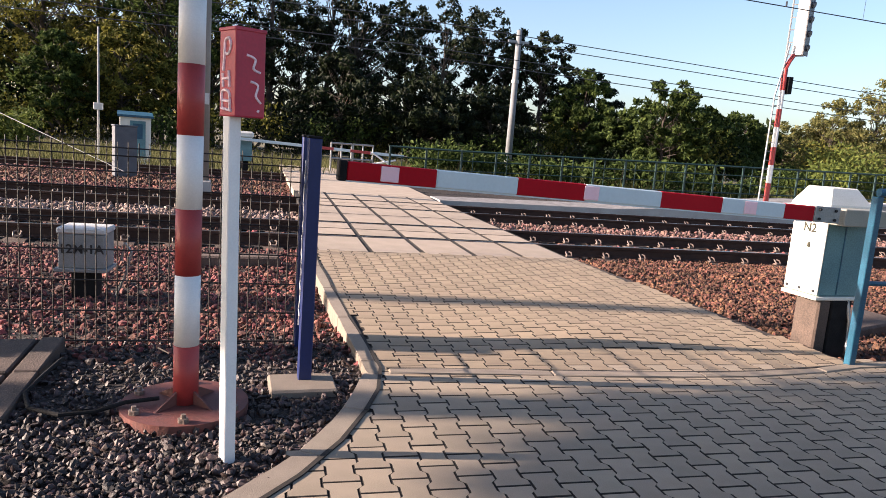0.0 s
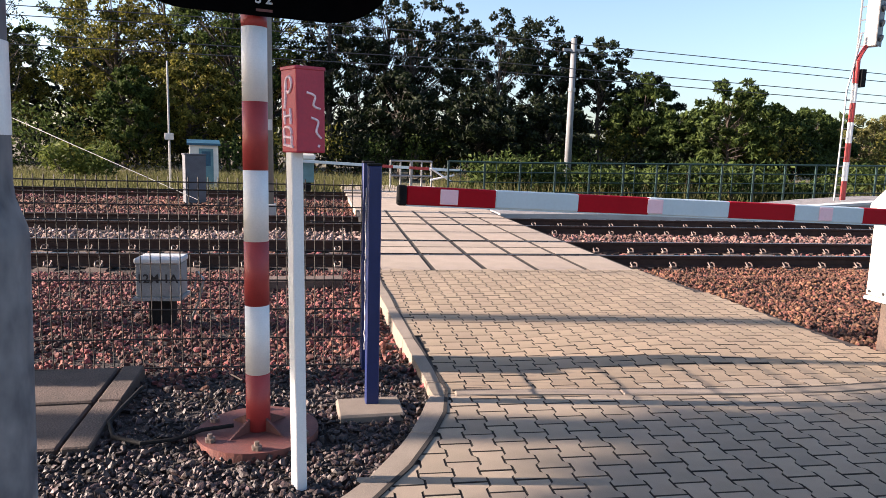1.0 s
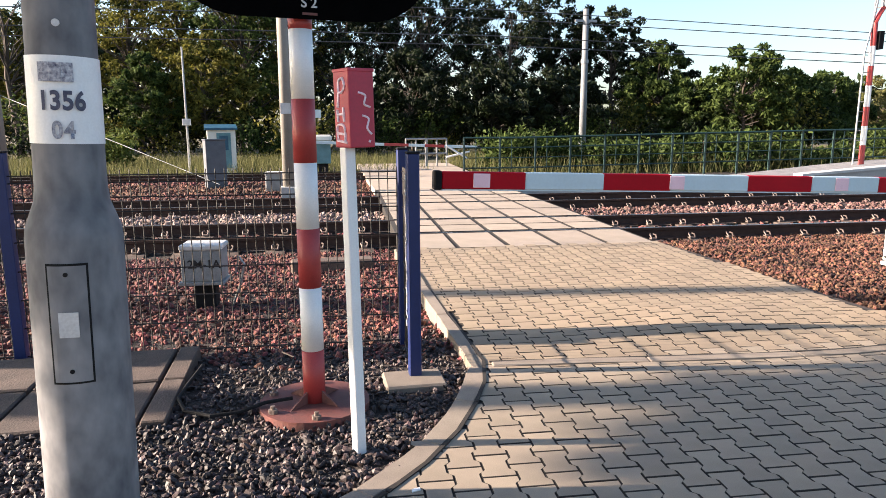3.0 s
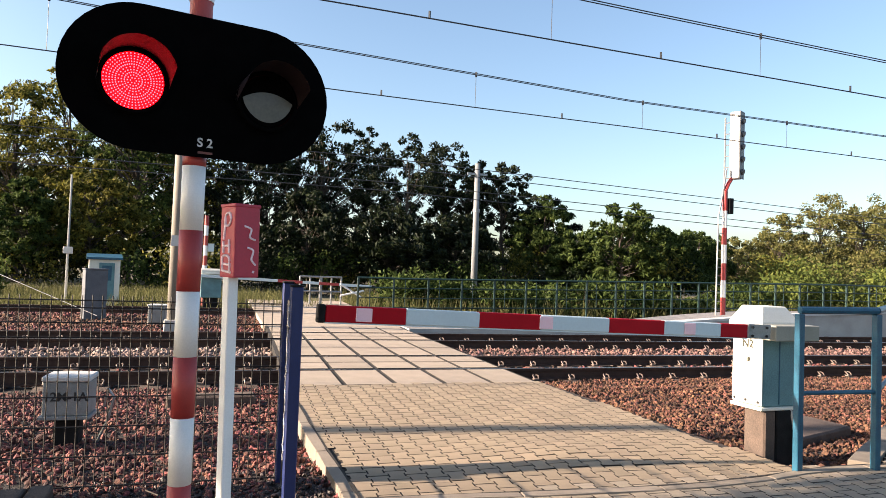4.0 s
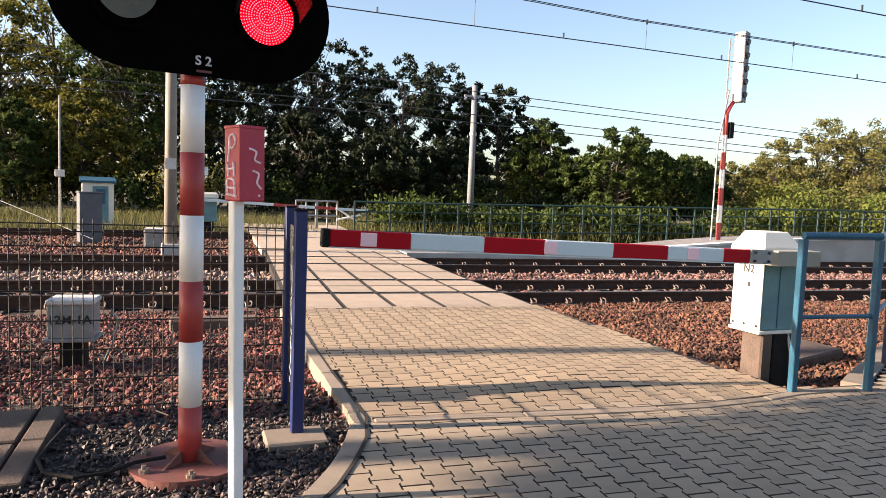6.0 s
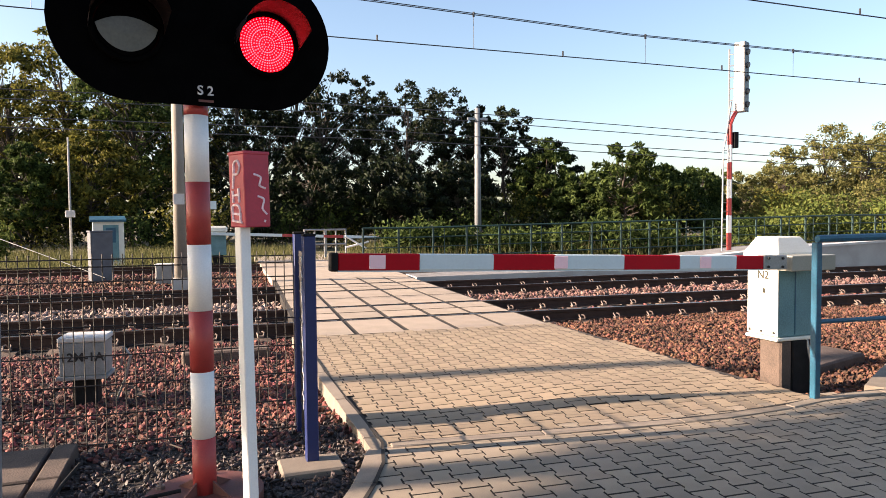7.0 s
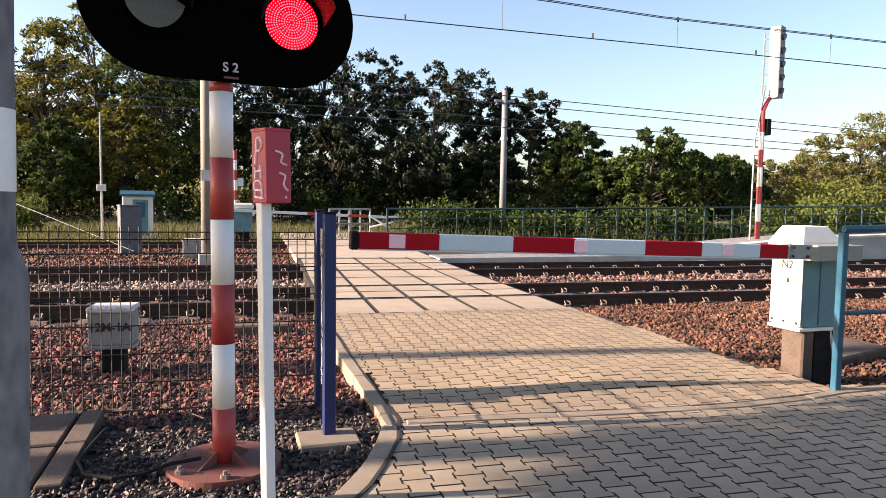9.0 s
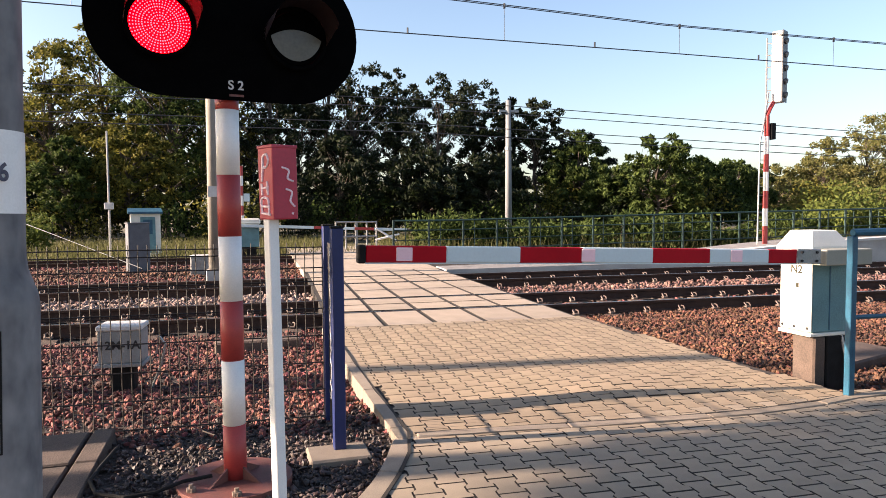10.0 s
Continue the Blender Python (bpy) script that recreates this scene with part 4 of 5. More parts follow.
t = mast(-0.38, 17.2, 6.6, 0.15, 0.11, "tapered concrete catenary mast with a pale number plate")
part("number_plate", box(-0.12, 0.12, -0.16, -0.15, 2.15, 2.4), M_LIDGREY, t)
part("foot_band", box(-0.2, 0.2, -0.2, 0.2, 0.0, 0.42, 0.02), M_CONC_P, t)
t = mast(12.38, 29.4, 6.6, 0.17, 0.12, "grey concrete catenary mast behind the green fence", mat=M_STEELGREY)
part("cross_arm", box(-0.5, 0.5, -0.05, 0.05, 6.35, 6.45), M_STEEL, t)
part("collar", tube((0, 0, 4.6), (0, 0, 4.75), 0.17, None, 12), M_STEEL, t)
t = mast(-9.3, 24.0, 5.9, 0.2, 0.15, "grey concrete catenary mast with a stay wire")
part("stay", pipe([(0, 0, 4.3), (-2.4, 0, 5.6)], 0.03, 6), M_STEEL, t)
part("guy_wire", pipe([(0.1, 0, 2.9), (7.0, -4.2, 0.3)], 0.010, 5), M_STEEL, t)
mast(-15.0, 9.05, 9.5, 0.17, 0.13, "concrete catenary mast beside the near track")


def thin_pole():
    t = thing("thin_pole", -4.4, 28.5, -0.3, 0, "thin galvanised pole with a small switch box", "pole")
    part("shaft", tube((0, 0, 0), (0, 0, 4.9), 0.05, 0.035, 8), M_STEEL, t)
    part("switch_box", box(-0.15, 0.15, -0.1, 0.1, 1.95, 2.2, 0.01), M_LIDGREY, t)


def hut():
    t = thing("equipment_hut", -3.12, 28.2, -0.25, 8, "small white equipment hut with a teal roof and window", "hut")
    part("body", box(-0.52, 0.52, -0.45, 0.45, 0, 1.72, 0.01), M_BOXWHITE, t)
    bm = bmesh.new()
    pts = ((-0.6, -0.55, 1.72), (0.6, -0.55, 1.72), (0.6, 0.55, 1.72), (-0.6, 0.55, 1.72), (-0.6, -0.55, 1.8), (0.6, -0.55, 1.8), (0.6, 0.55, 1.94), (-0.6, 0.55, 1.94))
    v = [bm.verts.new(p) for p in pts]
    for q in ((0, 3, 2, 1), (4, 5, 6, 7), (0, 1, 5, 4), (1, 2, 6, 5), (2, 3, 7, 6), (3, 0, 4, 7)):
        bm.faces.new([v[i] for i in q])
    part("roof", bm, M_TEAL, t, "teal sheet roof")
    d = part("door", box(-0.18, 0.34, -0.47, -0.452, 0.25, 1.6, 0.004), M_BOXCYAN, t, "pale teal door with glass")
    part("pane", box(-0.08, 0.24, -0.478, -0.472, 0.95, 1.5), M_TEAL, d)


def trackside_boxes():
    for x, y, w, d, h, lab in ((-2.53, 21.0, 0.58, 0.26, 1.22, "tall blue-grey trackside cabinet"), (-0.80, 19.2, 0.42, 0.4, 0.36, "low grey trackside box")):
        t = thing("trackside_cabinet", x, y, -0.2, 25 if h > 1 else -8, lab, "cabinet", "trackside cabinets")
        paint = M_CABINET if h > 1 else M_GREYBOX
        part("body", box(-w / 2, w / 2, -d / 2, d / 2, 0, h + 0.16, 0.01), paint, t)
        part("lid", box(-w / 2 - 0.02, w / 2 + 0.02, -d / 2 - 0.02, d / 2 + 0.02, h + 0.16, h + 0.2, 0.01), M_CABINET if h > 1 else M_LIDGREY, t)
        part("door", box(-w / 2 + 0.03, w / 2 - 0.03, -d / 2 - 0.012, -d / 2 - 0.002, 0.1, h + 0.1, 0.004), paint, t)


def far_barrier():
    t = thing("crossing_barrier", 0.62, 25.6, -0.1, 0, "lowered crossing barrier with pale teal machine across the tracks", "barrier")
    part("body", box(-0.35, 0.35, -0.3, 0.3, 0.35, 1.15, 0.02), M_BOXCYAN, t)
    part("cap", box(-0.4, 0.4, -0.34, 0.34, 1.15, 1.38, 0.06), M_BOXWHITE, t)
    part("pedestal", box(-0.25, 0.25, -0.2, 0.2, -0.2, 0.35, 0.02), M_RUBBER, t)
    arm = part("arm", box(-0.9, 5.49, -0.035, 0.035, -0.045, 0.045), M_ARMWHITE, t, "lowered red-and-white barrier arm")
    arm.matrix_local = pose(0.28, -0.4, 1.1, 0, 2.2, 0)
    xs = [-0.9, 2.0, 2.9, 3.5, 4.25, 5.5]
    for i, (a, b) in enumerate(zip(xs, xs[1:])):
        part("arm_band", box(a, b, -0.04, 0.04, -0.05, 0.05, 0.006), (M_ARMWHITE, M_RED)[i % 2], arm)
    p = thing("crossing_signal", 0.40, 26.6, -0.1, 0, "far red-and-white crossing signal post", "traffic light")
    for i in range(9):
        part("post_band", tube((0, 0, 0.37 * i), (0, 0, 0.37 * i + 0.37), 0.075, None, 12), (M_RED, M_WHITE)[i % 2], p)
    part("sign", box(0.08, 0.3, -0.03, 0.03, 2.0, 2.3, 0.01), M_ARMWHITE, p)
    for x in (4.4, 5.25):
        g = thing("gate_barrier", x, 27.2, -0.1, 0, "grey tubular gate beside the far barrier", "gate", "far gates")
        for a, b in (((-0.4, 0, 0), (-0.4, 0, 1.2)), ((0.4, 0, 0), (0.4, 0, 1.2)), ((-0.4, 0, 1.18), (0.4, 0, 1.18)), ((-0.4, 0, 0.6), (0.4, 0, 0.6)), ((0, 0, 0), (0, 0, 1.18))):
            part("tube", tube(a, b, 0.035, None, 8), M_STEEL, g)
    s = thing("barrier_support", 5.6, 25.15, -0.12, 0, "white crossed barrier support legs", "support")
    part("leg", tube((-0.4, 0, 0.98), (0.4, 0, 0.5), 0.035, None, 8), M_WHITE, s)
    part("leg", tube((-0.4, 0, 0.55), (0.5, 0, 0.75), 0.035, None, 8), M_WHITE, s)


def rail_signal():
    t = thing("railway_signal", 17.51, 19.0, 0.15, 0, "tall red-and-white railway signal with a white lamp head", "railway signal")
    zb = [0.0, 0.75, 1.35, 1.95, 2.6, 3.2, 3.8, 4.5]
    for i, (a, b) in enumerate(zip(zb, zb[1:])):
        part("post_band", tube((0, 0, a), (0, 0, b), 0.085, None, 14), (M_RED, M_WHITE)[i % 2], t)
    part("neck", pipe([(0, 0, 4.5), (0.12, 0, 4.75), (0.42, 0, 5.2)], 0.07, 8), M_RED, t)
    lad = part("ladder", pipe([(-0.32, 0, 0), (-0.28, 0, 3.6), (-0.1, 0, 4.4), (0.05, 0, 5.3)], 0.03, 6), M_STEEL, t, "steel ladder")
    for i in range(12):
        part("rung", tube((-0.31, 0, 0.3 + 0.3 * i), (-0.05, 0, 0.3 + 0.3 * i), 0.014, None, 5), M_STEEL, lad)
    head = part("lamp_head", box(0.26, 0.62, -0.2, 0.2, 4.95, 7.35, 0.06, None, 2), M_LIDGREY, t, "white lamp head case")
    head.matrix_local = Matrix.Translation((0.42, 0, 0)) @ pose(0, 0, 0, 0, 0, -62) @ Matrix.Translation((-0.42, 0, 0))
    part("back_board", box(0.62, 0.65, -0.22, 0.22, 4.95, 7.35, 0.01), M_LAMPHEAD, head)
    for i in range(5):
        part("visor", tube((0.65, 0, 5.2 + 0.45 * i), (0.72, 0, 5.18 + 0.45 * i), 0.11, 0.10, 12), M_LAMPHEAD, head)
    for i in range(6):
        part("rung", tube((0.05, 0, 5.0 + 0.4 * i), (0.27, 0, 5.0 + 0.4 * i), 0.02, None, 5), M_STEEL, head)
    part("rail_post", tube((0.05, 0, 4.6), (0.05, 0, 7.2), 0.03, None, 6), M_STEEL, head)
    part("junction_box", box(0.1, 0.28, -0.12, 0.12, 3.7, 4.25, 0.01), M_RUBBER, t)


def street_lamp():
    t = thing("street_lamp", 30.7, 21.9, -0.1, 0, "tall platform lamp post with a yellowish concrete lower shaft", "lamp post")
    part("lower_shaft", tube((0, 0, 0), (0, 0, 4.6), 0.15, 0.12, 12), M_MAST, t, "", True)
    part("upper_shaft", tube((0, 0, 4.6), (0, 0, 8.5), 0.075, 0.06, 10), M_STEEL, t, "", True)
    part("lamp_head", box(-0.1, 0.85, -0.16, 0.16, 8.45, 8.62, 0.05), M_LAMPHEAD, t, "grey flat lamp head")
    for x, y in ((27.0, 18.9), (27.9, 18.8), (28.7, 18.8)):
        s = thing("platform_board", x, y, 0.61, -20, "white notice board on the platform", "notice board", "platform boards")
        part("board", box(-0.14, 0.14, -0.03, 0.03, 0.1, 0.85, 0.01), M_WHITE, s)
        for xx in (-0.1, 0.1):
            part("leg", tube((xx, 0.06, 0), (xx, 0.06, 0.8), 0.025, None, 6), M_STEEL, s)
    t = mast(42.2, 27.0, 5.0, 0.15, 0.13, "pale concrete mast with a dark bracket at the far platform")
    part("bracket", box(-0.15, 1.9, -0.06, 0.06, 5.2, 5.32, 0.01), M_LAMPHEAD, t, "dark steel bracket")


thin_pole()
hut()
trackside_boxes()
far_barrier()
rail_signal()
street_lamp()


# ---- overhead wires ----
def wires():
    def run(n, pts, r, label):
        return solid("overhead_wire", pipe([(*uv(u, n), z) for u, z in pts], r, 5), M_WIRE, label, "wire", "overhead wires")
    def height(pts, u):
        for (a, za), (b, zb) in zip(pts, pts[1:]):
            if a <= u <= b:
                return za + (zb - za) * (u - a) / (b - a)
        return pts[-1][1]
    c1 = [(-60, 6.6), (-10, 5.95), (2, 5.66), (15, 5.27), (40, 4.9), (80, 4.6)]
    m1 = [(-60, 8.0), (-10, 7.0), (2, 6.55), (7, 6.33), (15, 6.02), (40, 5.7), (80, 5.6)]
    c2 = [(-60, 6.3), (-7, 5.57), (2, 5.33), (9, 5.2), (21, 4.95), (45, 4.7), (80, 4.6)]
    m2 = [(-60, 7.6), (-7, 6.74), (1, 6.25), (9, 5.87), (17, 5.72), (45, 5.4), (80, 5.4)]
    for n, c, m in ((10.7, c1, m1), (14.7, c2, m2)):
        run(n, c, 0.013, "dark contact wire over the track")
        carrier = run(n, m, 0.011, "dark carrier wire with droppers over the track")
        run(n + 0.09, m, 0.011, "dark carrier wire over the track")
        u = -17.0
        while u < 42:
            part("dropper", tube((*uv(u, n), height(c, u)), (*uv(u, n), height(m, u)), 0.006, None, 4), M_WIRE, carrier)
            part("clamp", tube((*uv(u, n), height(m, u) - 0.08), (*uv(u, n), height(m, u) + 0.03), 0.028, None, 5), M_WIRE, carrier)
            part("clamp", tube((*uv(u + 2.2, n), height(c, u + 2.2)), (*uv(u + 2.2, n), height(c, u + 2.2) + 0.12), 0.022, None, 5), M_WIRE, carrier)
            u += 4.4
    for n, za, zb in ((24.6, 5.58, 4.68), (24.6, 5.28, 4.4), (24.9, 4.74, 3.92), (24.9, 4.42, 3.64)):
        solid("overhead_wire", pipe([(*uv(-50, n), za + 0.4), (*uv(5, n), za), (*uv(28, n), zb), (*uv(90, n), zb - 0.5)], 0.016, 5), M_WIRE, "thin dark far wire", "wire", "overhead wires")


wires()


# ---- trees, shrubs, grass ----
def leaf_mesh(name, centres, radii, per, size, mat, rng, droop=0.0):
    """Leaf sprays: small bent quads strewn round clump centres."""
    k = len(centres) * per
    c = np.repeat(centres, per, 0)
    r = np.repeat(radii, per, 0)
    d = rng.normal(size=(k, 3))
    d /= np.linalg.norm(d, axis=1, keepdims=True)
    p = c + d * r[:, None] * rng.uniform(0.25, 1.0, (k, 1)) ** 0.6 * np.array([1, 1, 0.75])
    p[:, 2] -= droop * rng.random(k)
    a = rng.normal(size=(k, 3))
    a /= np.linalg.norm(a, axis=1, keepdims=True)
    b = np.cross(a, d + rng.normal(size=(k, 3)) * 0.5)
    b /= np.linalg.norm(b, axis=1, keepdims=True) + 1e-9
    s = size * rng.uniform(0.6, 1.4, (k, 1))
    n = np.cross(a, b) * s * 0.25
    v = np.stack([p - a * s, p - b * s * 0.5 + n, p + a * s, p + b * s * 0.5 + n], 1).reshape(-1, 3)
    f = np.arange(k * 4).reshape(k, 4)
    return raw_mesh(name, v, f, mat)


def tree(x, y, h, w, kind, seed):
    rng = np.random.default_rng(seed)
    low = {"b": 0.12, "l": 0.30, "r": 0.08, "a": 0.12, "s": 0.30}[kind]
    label = {"b": "broad leafy green tree", "l": "tall airy tree with shade in its leaf colour and sky between its branches", "r": "rounded fresh green tree", "a": "yellowing tree with thin foliage", "s": "tall sparse tree with few leaves"}[kind]
    t = thing("tree", x, y, -0.3, 0, label, "tree", "tree belt")
    n = {"b": 140, "l": 100, "r": 130, "a": 96, "s": 46}[kind]
    u = rng.uniform(-1, 1, (n * 3, 3))
    u = u[(u ** 2).sum(1) < 1][:n]
    shape = 1.0 - 0.35 * np.clip(u[:, 2], 0, 1) if kind != "r" else np.ones(len(u))
    cz = h * (low + (1 - low) * 0.5)
    c = np.stack([u[:, 0] * w * 1.1 * shape, u[:, 1] * w * 1.1 * shape, cz + u[:, 2] * h * (1 - low) * 0.5], 1)
    rad = rng.uniform(0.10, 0.22, len(c)) * (w + h * 0.18) * {"b": 0.62, "l": 0.5, "r": 0.62, "a": 0.72, "s": 0.6}[kind]
    c[:, 2] = np.minimum(c[:, 2], h - rad * 0.6)
    per, size = {"b": (66, 0.155), "l": (58, 0.14), "r": (62, 0.15), "a": (70, 0.125), "s": (26, 0.10)}[kind]
    bm = bmesh.new()
    lean = rng.normal(size=2) * 0.04 * h
    top = h * 0.8
    prev, pr = Vector((0, 0, 0)), 0.02 * h
    for i in range(1, 7):
        q = Vector((lean[0] * i / 6 + rng.normal() * 0.1, lean[1] * i / 6 + rng.normal() * 0.1, top * i / 6))
        r = 0.02 * h * (1 - 0.8 * i / 6)
        tube(prev, q, pr, r, 7, bm, False)
        prev, pr = q, r
    for i in range(0, len(c), 2):
        e = Vector(c[i])
        f = min(0.95, max(0.15, (e.z / top) * 0.7))
        s0 = Vector((lean[0] * f, lean[1] * f, top * f))
        mid = (s0 + e) / 2 + Vector(rng.normal(size=3) * 0.25)
        r = 0.006 * h * (1 - 0.5 * f)
        tube(s0, mid, r, r * 0.6, 5, bm, False)
        tube(mid, e, r * 0.6, r * 0.2, 5, bm, False)
    part("trunk", bm, M_BARK, t, "", True)
    # broad trees in the middle take the leaf colour with shade painted in
    mat = {"b": (L_SHADED if 3 < x < 23 else L_ROUND if x > 0 or seed % 3 == 0 else L_GREEN), "l": L_SHADED, "r": L_ROUND, "a": L_AUTUMN, "s": L_SHADED}[kind]
    part("crown", leaf_mesh("crown", c, rad, per, size, mat, rng), None, t)


TREES = [
    (-38.3, 66.8, 14.4, 4.8, 'b'), (-34.1, 67.4, 13.6, 4.3, 'b'), (-25.8, 60.2, 13.3, 4.4, 'b'), (-20.6, 56.3, 10.3, 3.1, 'b'),
    (-19.2, 52.6, 13.6, 2.7, 's'), (-18.9, 68.4, 15.0, 4.3, 'b'), (-11.4, 53.0, 13.8, 4.0, 'b'), (-8.9, 56.3, 15.9, 4.6, 'b'),
    (-4.2, 50.4, 13.8, 3.8, 'b'), (-1.1, 55.7, 16.0, 4.8, 'b'), (-5.5, 44.5, 7.9, 2.5, 'b'), (-8.8, 43.6, 6.3, 1.9, 'b'),
    (2.9, 52.1, 14.4, 4.0, 'l'), (6.9, 54.9, 15.0, 4.3, 'l'), (9.2, 49.9, 13.2, 3.3, 'l'), (12.9, 54.9, 13.6, 4.2, 'l'),
    (14.3, 48.1, 12.0, 3.5, 'l'), (18.4, 50.8, 12.1, 3.8, 'l'), (22.4, 47.3, 10.5, 2.8, 'l'), (7.0, 44.3, 6.7, 3.3, 'b'),
    (11.9, 42.5, 5.9, 3.3, 'b'), (16.7, 42.9, 5.7, 3.1, 'b'), (24.3, 44.5, 7.6, 2.7, 'b'), (25.4, 42.0, 4.9, 2.2, 'b'),
    (27.4, 39.1, 7.0, 2.7, 'r'), (34.0, 43.1, 5.8, 2.4, 'r'), (40.7, 47.1, 6.1, 2.7, 'r'), (46.9, 49.2, 5.9, 3.1, 'a'),
    (51.9, 49.5, 6.8, 3.5, 'a'), (52.7, 45.0, 9.9, 3.5, 'a'), (54.1, 42.3, 9.9, 3.6, 'a'), (61.5, 44.0, 9.5, 3.6, 'a'),
    (69.1, 45.5, 9.2, 3.3, 'a'), (90.6, 52.7, 10.8, 4.0, 'r'), (96.9, 50.4, 9.5, 5.0, 'a'), (106.3, 47.1, 10.8, 6.7, 'r'),
    (20.4, 50.0, 10.9, 3.2, 'l'), (25.6, 47.6, 8.4, 3.0, 'l'), (4.8, 48.5, 9.5, 3.2, 'l'), (30.6, 43.0, 6.7, 2.6, 'r'),
    (37.0, 45.0, 5.9, 2.6, 'r'), (49.6, 46.4, 8.0, 3.0, 'a'), (57.6, 44.0, 9.3, 3.2, 'a'), (80.0, 48.0, 10.8, 4.4, 'r'),
]


def road_tree():
    """The old tree at the road side whose shade lies on the paving."""
    rng = np.random.default_rng(4)
    t = thing("tree", -12.0, 6.1, -0.3, 0, "big leafy roadside tree with a high crown", "tree")
    n = 520
    u = rng.uniform(-1, 1, (n * 2, 3))
    u = u[(u ** 4).sum(1) < 1][:n]
    c = np.stack([u[:, 0] * 1.8, -3.9 + u[:, 1] * 5.9, 7.3 + u[:, 2] * 2.4], 1)
    c = c[c[:, 1] < -0.40 + (c[:, 2] - 4.9) * 0.42]
    c = c[~((c[:, 2] < 5.75) & (c[:, 1] > -1.5))]
    low = np.stack([rng.uniform(-1.5, 1.5, 75), rng.uniform(-4.5, 0.6, 75), rng.uniform(5.75, 6.4, 75)], 1)
    c = np.concatenate([c, low[low[:, 1] < -0.40 + (low[:, 2] - 4.9) * 0.42]])
    bm = bmesh.new()
    pts = [(0, 0, 0), (0.03, -0.03, 2.0), (0.0, -0.06, 4.4), (0.1, -0.1, 6.4), (0.1, -1.2, 8.4)]
    for (p, q), (ra, rb) in zip(zip(pts, pts[1:]), ((0.22, 0.2), (0.2, 0.19), (0.19, 0.15), (0.15, 0.05))):
        tube(p, q, ra, rb, 12, bm, False)
    for e in c[::3]:
        tube((0.08, -0.1, 6.1), e, 0.05, 0.012, 5, bm, False)
    part("trunk", bm, M_BARK, t, "", True)
    part("crown", leaf_mesh("crown", c, rng.uniform(0.45, 0.75, len(c)), 110, 0.13, L_GREEN, rng), None, t)


road_tree()
for i, (x, y, h, w, k) in enumerate(TREES):
    tree(x, y, h, w, k, 10 + i)


def shrub(x, y, w, h, mat, seed, label):
    rng = np.random.default_rng(seed)
    t = thing("shrub", x, y, -0.32, 0, label, "shrub", "shrubs")
    n = 26
    c = np.stack([rng.uniform(-w, w, n), rng.uniform(-w, w, n) * 0.6, rng.uniform(0.15, 1, n) * h * 0.8], 1)
    bm = bmesh.new()
    for q in c[::2]:
        tube((q[0] * 0.3, q[1] * 0.3, 0), q, 0.03, 0.012, 4, bm, False)
    part("branching", bm, M_BARK, t)
    part("foliage", leaf_mesh("foliage", c, np.full(n, 0.22 * h + 0.25), 55, 0.12, mat, rng), None, t)


rng0 = random.Random(11)
for i in range(26):
    u = 7 + i * 1.75
    shrub(*uv(u, 26.5 + rng0.uniform(-0.8, 2.5)), rng0.uniform(1.1, 1.7), rng0.uniform(0.9, 2.0) if u < 26 else rng0.uniform(1.6, 3.4), L_SHRUB if u > 24 else L_ROUND, 200 + i, "loose green shrub behind the fence")
for i in range(22):
    u = -32 + i * 3.3
    shrub(*uv(u, 43 + rng0.uniform(-2, 2)), 2.4, rng0.uniform(2.4, 4.5), (L_GREEN, L_SHADED, L_ROUND)[i % 3], 300 + i, "dense undergrowth shrub at the wood edge")
for i in range(12):
    u = 38 + i * 4.2
    shrub(*uv(u, 41 + rng0.uniform(-2, 2)), 2.6, rng0.uniform(3.0, 5.0), (L_SHRUB, L_AUTUMN, L_ROUND)[i % 3], 330 + i, "yellow-green shrub at the wood edge")
shrub(-9.0, 33.0, 1.3, 1.9, L_SHRUB, 360, "pale green flowering shrub on the grass")


def far_wood():
    """The dense wood behind the tree belt, as one mass of leaf sprays."""
    rng = np.random.default_rng(77)
    n = 420
    u = rng.uniform(-75, 150, n)
    top = np.where(u < 2, 9.0, np.where(u < 30, 4.2, np.where(u < 45, 4.6, 6.0)))
    c = np.stack([u, rng.uniform(62, 72, n) + np.clip(u - 30, 0, 100) * 0.2, rng.uniform(0, 1, n) * top], 1)
    tagged(new("far_wood", leaf_mesh("far_wood", c, np.full(n, 2.6), 60, 0.5, L_SHADED, rng)), "dense wood in the distance with shade put into its leaf colour", "wood", kind="stuff")


far_wood()


def grass(name, count, sampler, lo, hi, label, seed):
    rng = random.Random(seed)
    vs, fs = [], []
    for i in range(count):
        x, y = sampler(rng)
        h, a = rng.uniform(lo, hi), rng.uniform(0, 6.28)
        w, lx, ly = rng.uniform(0.012, 0.03), rng.gauss(0, 0.25) * h, rng.gauss(0, 0.25) * h
        k = len(vs)
        z = -0.34
        vs += [(x - w * math.cos(a), y - w * math.sin(a), z), (x + w * math.cos(a), y + w * math.sin(a), z), (x + lx, y + ly, z + h)]
        fs.append((k, k + 1, k + 2))
    tagged(new(name, raw_mesh(name, vs, fs, L_GRASS)), label, "grass", kind="stuff")


grass("grass", 26000, lambda r: uv(r.uniform(-30, 3), r.uniform(25, 41)), 0.2, 0.7, "tall dry yellow-green grass behind the tracks", 1)
grass("grass", 22000, lambda r: uv(r.uniform(4.5, 48), r.uniform(24.2, 34)), 0.3, 1.0, "tall rank grass behind the green fence", 2)


